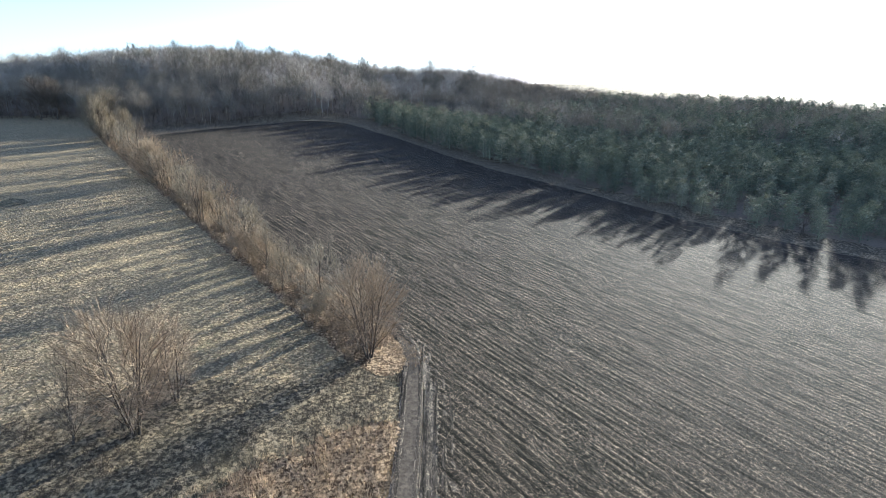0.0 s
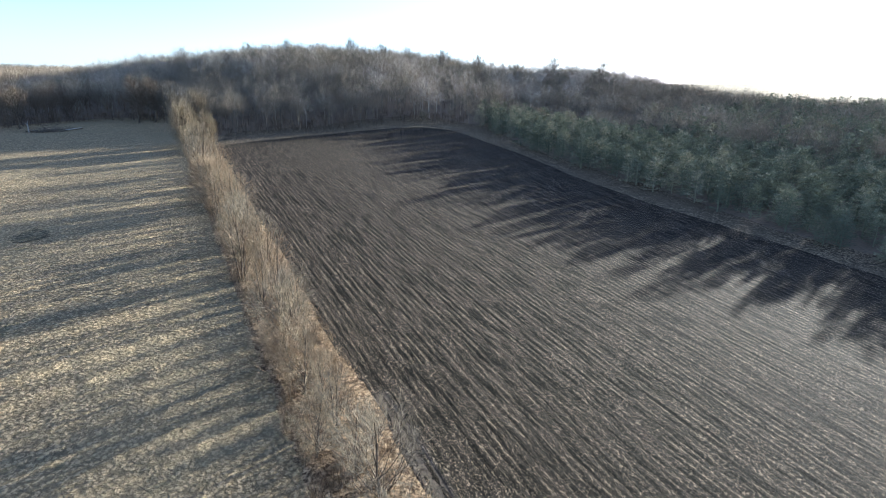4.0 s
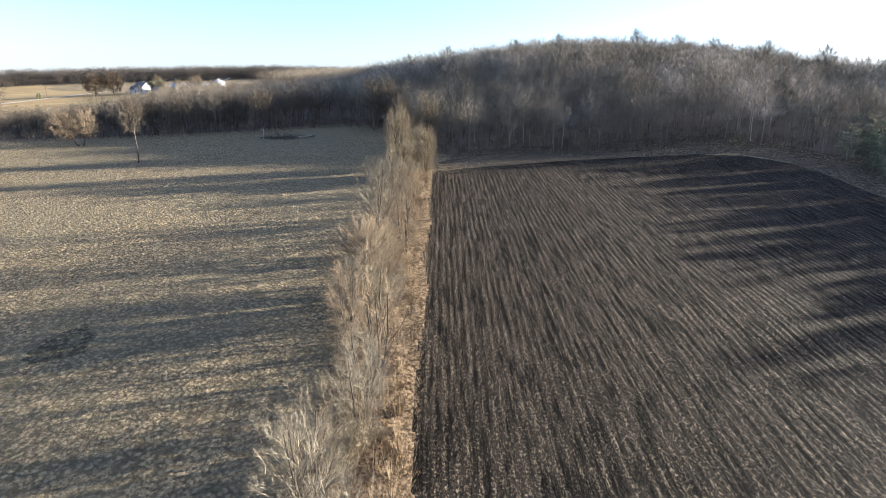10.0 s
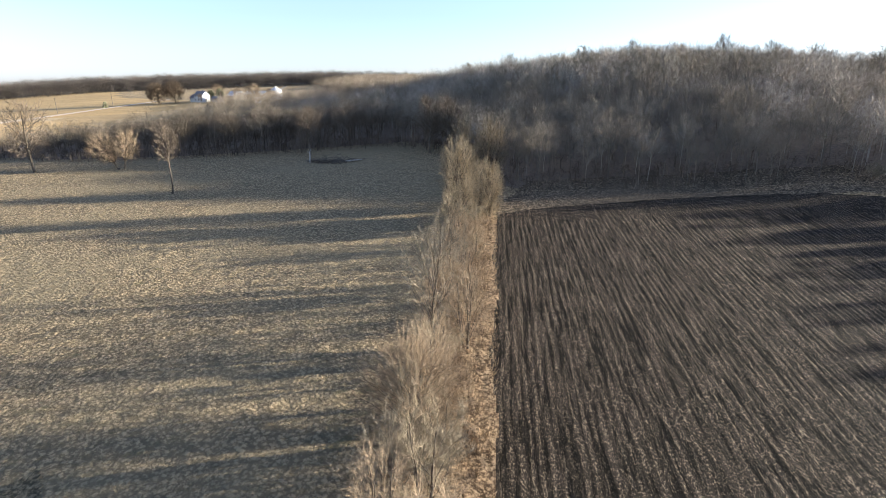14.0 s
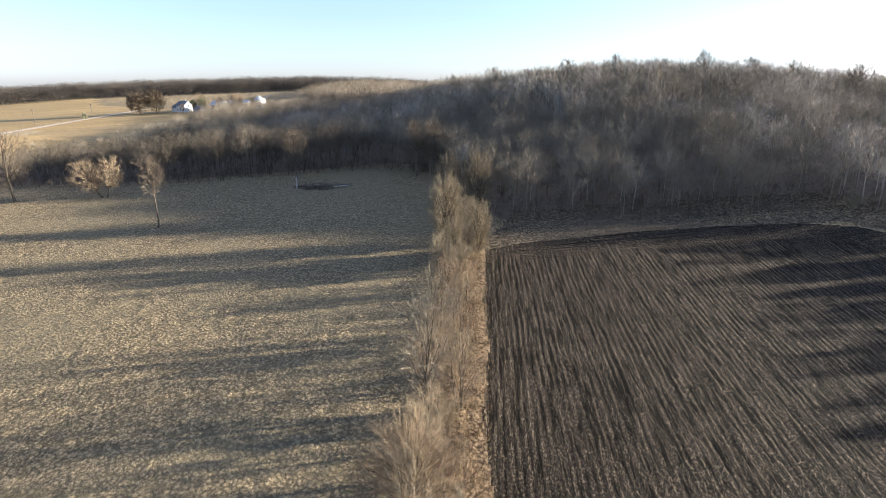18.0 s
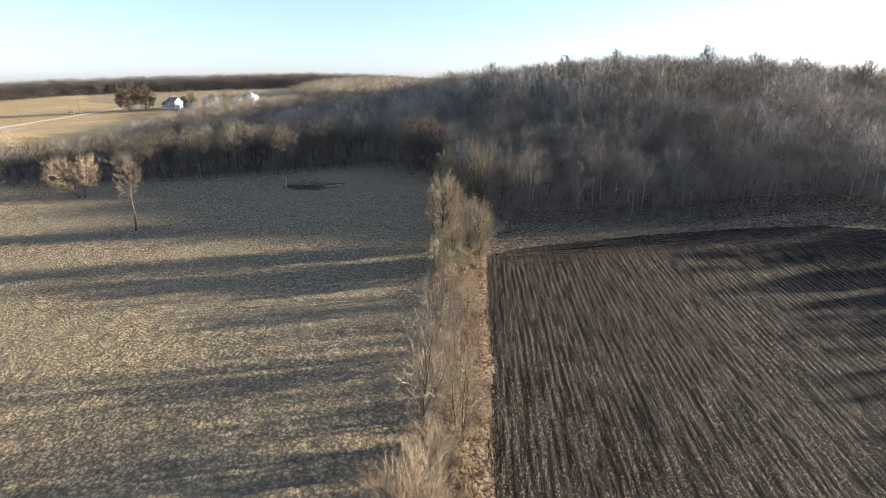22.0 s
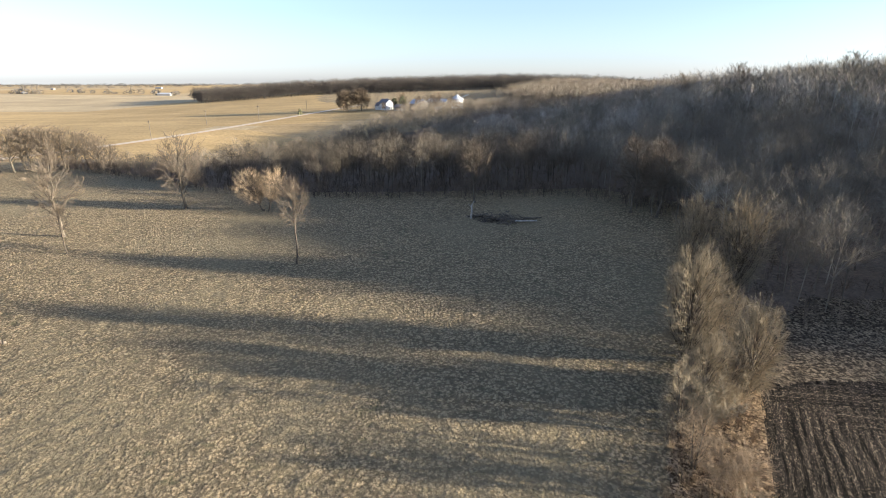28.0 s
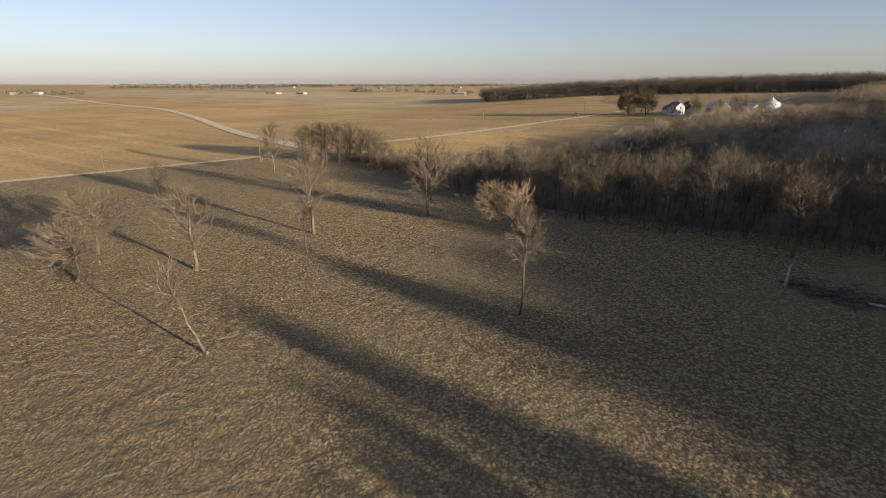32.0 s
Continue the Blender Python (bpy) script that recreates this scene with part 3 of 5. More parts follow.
# ---- trees ----
def branching(seed, height, radius, spread=0.6, first=0.25, levels=3, forks=(7, 5, 4), lean=(0, 0), stems=1, lift=0.35, droop=0.0, taper=0.25, twist=0.25):
    """Limbs of a bare tree as (start, end, start radius, end radius, level), growing from the origin."""
    rng = random.Random(seed)
    out = []

    def grow(p, d, length, r, level):
        n = 5 if level == 0 else (3 if level < levels - 1 else 2)
        pts = [p]
        for k in range(n):
            j = twist * (0.4 if level == 0 else 1.0)
            d = (d + Vector((rng.uniform(-j, j), rng.uniform(-j, j), rng.uniform(-j, j) * 0.6 + (lift * 0.25 if level else 0.05) - droop * level * 0.1))).normalized()
            q = pts[-1] + d * length / n
            t0, t1 = k / n, (k + 1) / n
            ra, rb = r * (1 - (1 - taper) * t0), r * (1 - (1 - taper) * t1)
            out.append((pts[-1], q, ra, rb, level))
            pts.append(q)
        if level >= levels:
            return
        count = forks[min(level, len(forks) - 1)]
        for c in range(count):
            u = first + (1 - first) * (c + rng.random()) / count if level == 0 else 0.2 + 0.8 * (c + rng.random()) / count
            u = min(u, 0.999)
            seg = int(u * n)
            at = pts[seg].lerp(pts[seg + 1], u * n - seg)
            axis_d = (pts[seg + 1] - pts[seg]).normalized()
            az = rng.uniform(0, 2 * math.pi)
            side = Vector((math.cos(az), math.sin(az), 0))
            side = (side - axis_d * side.dot(axis_d)).normalized()
            open_ = spread * rng.uniform(0.7, 1.25) * (1.15 - 0.45 * u if level == 0 else 1.0)
            nd = (axis_d * math.cos(open_) + side * math.sin(open_) + Vector((0, 0, lift * 0.4))).normalized()
            shrink = (1.05 - 0.5 * u) if level == 0 else rng.uniform(0.5, 0.8)
            grow(at, nd, length * (0.62 if level == 0 else 0.6) * shrink * rng.uniform(0.8, 1.15), max(r * (1 - 0.7 * u) * 0.55, 0.008), level + 1)

    for k in range(stems):
        az = 2 * math.pi * k / max(stems, 1) + rng.random()
        o = 0.0 if stems == 1 else 0.22
        d0 = Vector((lean[0] + o * math.cos(az), lean[1] + o * math.sin(az), 1.0)).normalized()
        grow(Vector((0.25 * o * 3 * math.cos(az), 0.25 * o * 3 * math.sin(az), -0.15)), d0, height * (0.82 if stems == 1 else rng.uniform(0.65, 0.85)), radius * (1 if stems == 1 else 0.75), 0)
    return out


def rods(segs, least=0.0, sides=3):
    """Tapered rods along the segments: arrays of corners and triangles."""
    if not segs:
        return np.zeros((0, 3)), np.zeros((0, 3), int)
    a = np.array([s[0] for s in segs])
    b = np.array([s[1] for s in segs])
    r0 = np.maximum(np.array([s[2] for s in segs]), least)
    r1 = np.maximum(np.array([s[3] for s in segs]), least * 0.7)
    d = b - a
    d /= np.linalg.norm(d, axis=1)[:, None] + 1e-9
    ref = np.where(np.abs(d[:, 2:3]) < 0.9, np.array([[0, 0, 1.0]]), np.array([[1.0, 0, 0]]))
    u = np.cross(d, ref)
    u /= np.linalg.norm(u, axis=1)[:, None] + 1e-9
    w = np.cross(d, u)
    ang = np.arange(sides) * 2 * math.pi / sides
    ring = u[:, None] * np.cos(ang)[None, :, None] + w[:, None] * np.sin(ang)[None, :, None]
    co = np.concatenate([a[:, None] + ring * r0[:, None, None], b[:, None] + ring * r1[:, None, None]], 1)
    k = np.arange(sides)
    n = (k + 1) % sides
    tri = np.concatenate([np.stack([k, n, n + sides], 1), np.stack([k, n + sides, k + sides], 1)])
    fa = (np.arange(len(segs)) * 2 * sides)[:, None, None] + tri[None]
    return co.reshape(-1, 3), fa.reshape(-1, 3)


def spikes(segs, least=0.0):
    """Pointed twigs: three-sided pyramids, three triangles each."""
    if not segs:
        return np.zeros((0, 3)), np.zeros((0, 3), int)
    co, _ = rods(segs, least)
    co = co.reshape(-1, 6, 3)
    tip = co[:, 3:].mean(1, keepdims=True)
    co = np.concatenate([co[:, :3], tip], 1)
    tri = np.array([[0, 1, 3], [1, 2, 3], [2, 0, 3]])
    fa = (np.arange(len(co)) * 4)[:, None, None] + tri[None]
    return co.reshape(-1, 3), fa.reshape(-1, 3)


def joined(pieces):
    co, fa, n = [], [], 0
    for c, f in pieces:
        co.append(c)
        fa.append(f + n)
        n += len(c)
    return np.concatenate(co), np.concatenate(fa)


def tri_mesh(name, co, fa, material, smooth=False):
    ob = sheet(name, co, fa, material, "", "", smooth=smooth)
    me = ob.data
    bpy.data.objects.remove(ob)
    return me


def wisps(segs, rng, levels, per, length, r):
    """Fine twigs set along the outermost branches."""
    out = []
    for p, q, ra, rb, lv in segs:
        if lv < levels:
            continue
        d = (q - p).normalized()
        for _ in range(per):
            at = p.lerp(q, rng.random())
            v = (d * 0.8 + Vector((rng.uniform(-1, 1), rng.uniform(-1, 1), rng.uniform(-0.5, 1.0))) * 0.75).normalized()
            out.append((at, at + v * length * rng.uniform(0.5, 1.2), r, r * 0.3, lv + 1))
    return out


def tree_kind(seed, height, radius, bark_m, twig_m, twigs=3, twig_len=0.9, twig_r=0.012, levels=3, **shape):
    """Meshes of a bare tree: stem with main limbs, and crown of branches and twigs."""
    segs = branching(seed, height, radius, levels=levels, **shape)
    rng = random.Random(seed + 99)
    stem = rods([s for s in segs if s[4] <= 1], max(0.02, twig_r * 4), 6)
    fine = joined([rods([s for s in segs if s[4] == 2], twig_r * 3.2, 3), rods([s for s in segs if s[4] > 2], twig_r * 1.9, 3)])
    tw = spikes(wisps(segs, rng, levels, twigs, twig_len, twig_r), twig_r)
    return tri_mesh("trunk", *stem, bark_m, True), tri_mesh("crown", *joined([fine, tw]), twig_m)


def domed_kind(seed, height, reach, low, bark_m, twig_m, limbs=22, subs=8, twigs=10, trunk_r=0.15, twig_len=0.8, twig_r=0.006, stems=1, apart=0.0, gnarl=0.12, up=0.35, dead=0, lean=(0.0, 0.0)):
    """Meshes of a bare tree whose limbs fill a rounded crown: trunks with limbs, and crown of branches and twigs."""
    r2 = random.Random(seed)
    mid, half = height * (low + 1) / 2, height * (1 - low) / 2
    wood, fine, tips = [], [], []

    def bent(p, q, n, ra, rb, level, sag):
        out, last = [], p
        bow = gnarl * (0.12 if level == 0 else 0.8)
        side = Vector((r2.gauss(0, 1), r2.gauss(0, 1), r2.gauss(0, 0.6))) * bow * (q - p).length
        for k in range(n):
            u = (k + 1) / n
            at = p.lerp(q, u) + side * math.sin(math.pi * u) + Vector((0, 0, sag * math.sin(math.pi * u)))
            if k < n - 1:
                at += Vector((r2.gauss(0, 1), r2.gauss(0, 1), r2.gauss(0, 1))) * gnarl * (0.25 if level == 0 else 0.5) * (q - p).length / n
            out.append((last, at, ra + (rb - ra) * k / n, ra + (rb - ra) * u, level))
            last = at
        return out

    trunks = []
    for k in range(stems):
        a = 2 * math.pi * k / stems + seed
        foot = Vector((math.cos(a), math.sin(a), 0)) * (0.0 if stems == 1 else 0.25)
        top = Vector((math.cos(a) * apart + lean[0], math.sin(a) * apart + lean[1], height * 0.78))
        segs = bent(foot + Vector((0, 0, -0.2)), top, 7, trunk_r, trunk_r * 0.25, 0, 0.0)
        wood += segs
        wood.append((foot + Vector((0, 0, -0.2)), foot + Vector((0, 0, 0.5)), trunk_r * 1.5, trunk_r, 0))
        trunks.append([q[0] for q in segs] + [top])
    for k in range(limbs):
        z = -0.85 + 1.85 * ((k + 0.5) / limbs) ** 0.8
        a = 2.4 * k + r2.uniform(-0.4, 0.4)
        flat = math.sqrt(max(0.05, 1 - z * z))
        u = r2.uniform(0.5, 0.86)
        end = Vector((math.cos(a) * flat * reach * u + lean[0], math.sin(a) * flat * reach * u + lean[1], mid + z * half * u))
        line = min(trunks, key=lambda t: (t[-1] - end).length)
        w = min(0.95, max(low * 0.75, (end.z / height - up * (0.35 + 0.65 * flat)) / 0.78)) * (len(line) - 1)
        root = line[int(w)].lerp(line[int(w) + 1], w - int(w))
        r0 = max(0.02, trunk_r * (0.36 - 0.22 * w / (len(line) - 1)))
        limb = bent(root, end, 5, r0, max(0.008, twig_r * 2), 1, 0.05 * reach)
        wood += limb
        for c in range(0 if k < dead else subs):
            seg = limb[min(4, 1 + int(4 * (c + r2.random()) / subs))]
            p = seg[0].lerp(seg[1], r2.random())
            out_ = Vector((p.x - lean[0], p.y - lean[1], (p.z - mid) * reach / half + 0.3 * reach)).normalized()
            d = (out_ * 0.7 + (seg[1] - seg[0]).normalized() * 0.5 + Vector((r2.gauss(0, 0.45), r2.gauss(0, 0.45), r2.gauss(0.1, 0.4)))).normalized()
            branch = bent(p, p + d * (0.3 * reach + 0.4) * r2.uniform(0.6, 1.2), 3, twig_r * 4.5, twig_r * 1.8, 2, 0.0)
            fine += branch
            for t in range(twigs):
                b = branch[r2.randrange(3)]
                q = b[0].lerp(b[1], r2.random())
                v = (d * 0.7 + Vector((r2.gauss(0, 0.5), r2.gauss(0, 0.5), r2.gauss(0.25, 0.4)))).normalized()
                tips.append((q, q + v * twig_len * r2.uniform(0.5, 1.25), twig_r, twig_r * 0.3, 3))
    crown = joined([rods(fine, twig_r * 1.4, 3), spikes(tips, twig_r)])
    return tri_mesh("trunk", *rods(wood, 0.006, 6), bark_m, True), tri_mesh("crown", *crown, twig_m)


def plant(name, kind, x, y, size, turn, label, category, group="", sink=0.05, lean=0.0, wide=1.0):
    ob = tagged(new(name), label, category, group)
    ob.matrix_world = pose(x, y, gz(x, y) - sink, lean, 0, turn) @ Matrix.Diagonal((size * wide, size * wide, size, 1))
    for mesh in kind:
        part = new(mesh.name.split(".")[0], mesh)
        part.parent = ob
    return ob


rng = random.Random(5)
HEDGE_TREES = [domed_kind(11 + k, 10.0, 2.5 + 0.4 * (k % 2), 0.14, M_TRUNK, m, limbs=26, subs=9, twigs=14, trunk_r=0.1, twig_len=0.9, twig_r=0.0042, stems=st, apart=0.8, gnarl=0.1, up=0.42)
               for k, (m, st) in enumerate([(M_TWIG, 1), (M_TWIG_GREY, 1), (M_TWIG_GREY, 2), (M_TWIG_RUST, 3), (M_TWIG, 2)])]
HEDGE_BUSH = [tree_kind(31 + k, 5.0, 0.035, m, m, twigs=7, twig_len=0.6, twig_r=0.005, spread=0.8, first=0.1, forks=(8, 5, 3), stems=5, lift=0.3, twist=0.3) for k, m in enumerate((M_TWIG_RUST, M_TWIG, M_TWIG_GREY))]
s = 2.0
while s < 160:
    big = rng.random() < 0.66
    x, y = hedge(s, rng.uniform(-7.4, -2.9))
    if big:
        h = rng.uniform(6.0, 10.0) * (0.72 if 118 < s < 140 else 1.0)
        plant("hedgerow_tree", HEDGE_TREES[rng.randrange(5)], x, y, h / 10.0, rng.uniform(0, 360), "slender leafless hedgerow tree with fine upright twigs", "tree", "hedgerow trees", wide=rng.uniform(1.0, 1.4))
    else:
        plant("hedgerow_shrub", HEDGE_BUSH[rng.randrange(3)], x, y, rng.uniform(0.7, 1.15), rng.uniform(0, 360), "tangled leafless brown shrub in the hedgerow", "shrub", "hedgerow shrubs", wide=1.2)
    s += rng.uniform(1.8, 4.0)
for s, d, h, w in ((157, -4.5, 7.5, 1.3), (147, -3.6, 7.5, 1.3)):
    x, y = hedge(s, d)
    plant("hedgerow_tree", HEDGE_TREES[int(s) % 5], x, y, h / 10.0, s * 37 % 360, "tall leafless tree with a full rounded crown", "tree", "hedgerow trees", wide=w)

OVAL = domed_kind(57, 11.0, 3.2, 0.06, M_TRUNK, M_TWIG, limbs=84, subs=12, twigs=18, trunk_r=0.13, twig_len=0.6, twig_r=0.005, gnarl=0.08, up=0.5)
for s, d, h, w in ((153.7, -7.3, 14.6, 1.0), (149.3, -1.6, 11.3, 1.0), (145.0, -5.6, 9.0, 1.1), (173.1, -7.5, 15.0, 0.85), (173.9, -1.7, 15.6, 0.95)):
    x, y = hedge(s, d)
    plant("hedgerow_tree", OVAL, x, y, h / 11.0, s * 41 % 360, "leafless tree with a dense egg-shaped crown at the hedgerow's far end", "tree", "hedgerow trees", wide=w)
x, y = hedge(106.5, -6.6)
plant("hedgerow_tree", HEDGE_TREES[1], x, y, 1.45, 40, "tall grey leafless tree rising above the hedgerow", "tree", "hedgerow trees", wide=1.0)
for s, d, h, k, w in ((86.5, -7.1, 8.2, 1, 1.15), (90.5, -4.2, 7.0, 4, 1.2), (121.0, -6.4, 10.5, 2, 1.2)):
    x, y = hedge(s, d)
    plant("hedgerow_tree", HEDGE_TREES[k], x, y, h / 10.0, s * 31 % 360, "broad leafless tree with a dense twiggy crown in the hedgerow", "tree", "hedgerow trees", wide=w)

BROAD = domed_kind(61, 9.0, 5.4, 0.04, M_TRUNK, M_TWIG_RUST, limbs=66, subs=14, twigs=24, trunk_r=0.13, twig_len=0.8, twig_r=0.0045, stems=2, apart=1.6, gnarl=0.1, up=0.4)
x, y = hedge(93.6, -6.2)
plant("hedgerow_tree", BROAD, x, y, 1.0, 75, "broad rusty-brown leafless tree with a dense rounded crown in the hedgerow", "tree", "hedgerow trees")

# single trees of the pasture and the field corner
SLIM = domed_kind(51, 16.0, 3.1, 0.4, M_TRUNK, M_TWIG_DARK, limbs=30, subs=9, twigs=10, trunk_r=0.2, twig_len=0.6, twig_r=0.009, gnarl=0.2, up=0.2)
YARD_TREE = domed_kind(52, 12.0, 6.6, 0.44, M_TRUNK, M_TWIG_RUST, limbs=56, subs=11, twigs=14, trunk_r=0.22, twig_len=0.9, twig_r=0.009, stems=2, apart=2.4, gnarl=0.12, up=0.5)
UMBRELLA = [domed_kind(62, 9.8, 4.4, 0.3, M_TRUNK, M_TWIG_RUST, limbs=44, subs=11, twigs=13, trunk_r=0.2, twig_len=0.6, twig_r=0.008, gnarl=0.14, up=0.5, lean=(-2.0, -2.8)),
            domed_kind(63, 10.4, 3.5, 0.36, M_TRUNK, M_TWIG_RUST, limbs=34, subs=11, twigs=13, trunk_r=0.18, twig_len=0.6, twig_r=0.008, gnarl=0.14, up=0.5, lean=(1.0, 1.5))]
OAK = [domed_kind(53, 18.5, 6.4, 0.22, M_PALE, M_TWIG_DARK, limbs=38, subs=11, twigs=12, trunk_r=0.34, twig_len=0.9, twig_r=0.01, gnarl=0.2, up=0.25),
       domed_kind(54, 18.0, 5.6, 0.16, M_PALE, M_TWIG_DARK, limbs=34, subs=11, twigs=12, trunk_r=0.34, twig_len=0.9, twig_r=0.01, gnarl=0.26, up=0.2),
       domed_kind(58, 16.5, 4.8, 0.2, M_PALE, M_TWIG_DARK, limbs=26, subs=9, twigs=10, trunk_r=0.34, twig_len=0.8, twig_r=0.01, gnarl=0.3, up=0.25, dead=4),
       domed_kind(55, 10.5, 7.0, 0.12, M_PALE, M_TWIG_DARK, limbs=36, subs=11, twigs=12, trunk_r=0.34, twig_len=1.0, twig_r=0.01, gnarl=0.3, up=0.15)]
LEANING = domed_kind(56, 12.5, 3.2, 0.42, M_PALE, M_TWIG_DARK, limbs=15, subs=6, twigs=6, trunk_r=0.2, twig_len=0.8, twig_r=0.01, gnarl=0.16, up=0.2, lean=(-1.5, -4.6))
CORNER_TREE = domed_kind(59, 12.5, 5.6, 0.2, M_TRUNK, M_TWIG_RUST, limbs=60, subs=12, twigs=17, trunk_r=0.12, twig_len=0.9, twig_r=0.0055, stems=4, apart=2.2, gnarl=0.12, up=0.4)
for x, y, h in ((-293.0, 66.5, 14.0), (-289.5, 71.0, 15.5), (-295.0, 73.0, 16.0), (-289.0, 76.0, 15.5), (-296.0, 79.0, 15.5), (-286.5, 81.5, 15.0), (-291.0, 85.0, 15.0), (-287.0, 89.0, 13.5), (-295.0, 91.0, 13.0), (-290.0, 94.5, 12.0), (-280.0, 96.0, 11.0), (-271.0, 101.0, 10.0)):
    plant("junction_tree", OAK[0], x, y, h / 18.5, x * 17 % 360, "tall leafless tree in the clump by the road junction", "tree", "junction trees", wide=1.2)
plant("pasture_tree", LEANING, -149.0, 99.2, 1.0, 0, "leaning half-dead tree with a thin wispy crown", "tree", "pasture trees")
plant("pasture_tree", SLIM, -158.0, 137.0, 1.0, 20, "slim leafless tree with a bare lower trunk on the pasture", "tree", "pasture trees")
plant("pasture_tree", UMBRELLA[0], -195.0, 136.9, 1.0, 0, "leaning leafless pasture tree with a flat dome of rusty twigs", "tree", "pasture trees")
plant("pasture_tree", UMBRELLA[1], -194.3, 137.9, 1.0, 0, "leafless tree with a rusty umbrella crown beside a leaning tree", "tree", "pasture trees")
plant("pasture_tree", OAK[0], -206.0, 121.0, 1.0, 110, "pale leafless oak with crooked limbs by the wood", "tree", "pasture trees")
plant("pasture_tree", SLIM, -183.0, 101.0, 0.62, 200, "small thin leafless tree on the pasture", "tree", "pasture trees")
plant("pasture_tree", OAK[1], -195.0, 98.7, 1.0, 250, "tall pale leafless oak on the pasture", "tree", "pasture trees")
plant("pasture_tree", OAK[2], -176.0, 84.0, 1.0, 15, "old broken oak with bleached dead limbs", "tree", "pasture trees")
plant("pasture_tree", OAK[3], -171.8, 66.0, 1.0, 140, "wide leafless oak with low sprawling limbs", "tree", "pasture trees")
plant("pasture_tree", OAK[3], -185.0, 60.2, 1.2, 20, "gnarled leafless oak with long crooked limbs", "tree", "pasture trees", wide=0.9)
plant("pasture_tree", OAK[1], -266.0, 64.6, 1.0, 300, "tall leafless tree beside the gravel road", "tree", "pasture trees", wide=0.85)
plant("pasture_tree", OAK[0], -233.0, 44.0, 0.55, 80, "small leafless tree in the far pasture corner", "tree", "pasture trees")
plant("corner_tree", CORNER_TREE, -26.0, 38.0, 1.0, 30, "many-stemmed leafless tree by the field corner", "tree", "corner trees")
plant("corner_tree", HEDGE_TREES[0], -30.3, 36.4, 0.95, 130, "thin leafless tree by the field corner", "tree", "corner trees")
plant("corner_tree", HEDGE_TREES[3], -25.0, 42.8, 0.95, 210, "forked leafless tree by the field corner", "tree", "corner trees", wide=1.1)
plant("corner_tree", CORNER_TREE, -8.2, 52.0, 0.95, 300, "leafless tree with spreading stems at the hedgerow's end", "tree", "corner trees", wide=0.95)
plant("edge_tree", OAK[0], -177.0, 181.5, 0.8, 75, "dark leafless tree standing behind the dead snag", "tree", "wood-edge trees")
plant("edge_tree", OAK[1], -151.5, 204.5, 0.95, 45, "dark leafless tree in front of the wood", "tree", "wood-edge trees")
plant("edge_tree", OAK[0], -146.5, 206.5, 0.9, 165, "dark leafless tree in front of the wood", "tree", "wood-edge trees")


for k, (x, y, h, w) in enumerate(((-196.0, 356.0, 13.5, 1.0), (-172.0, 362.0, 14.5, 0.9), (-150.0, 366.0, 14.0, 1.1), (-131.0, 364.0, 15.5, 0.9), (-112.0, 368.0, 14.5, 1.1), (-96.0, 365.0, 16.5, 0.85), (-74.0, 368.0, 14.5, 1.1), (-52.0, 366.0, 15.5, 1.0), (-30.0, 360.0, 14.5, 1.1), (-8.0, 364.0, 15.0, 1.0), (20.0, 368.0, 14.5, 1.1), (48.0, 372.0, 14.0, 1.0), (-228.0, 336.0, 14.0, 1.1), (-250.0, 328.0, 13.5, 1.2))):
    plant("crest_tree", OAK[k % 3], x, y, h / 15.0, x * 29 % 360, "tall leafless tree standing out of the wood on the hill's crest", "tree", "crest trees", wide=w)


# ---- woods ----
def blades(segs, width):
    """Hair-thin twig slivers: one pointed face each, turned about its own axis."""
    a = np.array([q[0] for q in segs])
    b = np.array([q[1] for q in segs])
    r2 = np.random.RandomState(len(segs))
    d = (b - a) / (np.linalg.norm(b - a, axis=1)[:, None] + 1e-9)
    side = np.cross(d, r2.normal(size=d.shape))
    side *= (np.array([q[2] for q in segs]) * width / (np.linalg.norm(side, axis=1) + 1e-9))[:, None]
    return np.stack([a - side, a + side, b], 1).reshape(-1, 3), np.arange(3 * len(segs)).reshape(-1, 3)


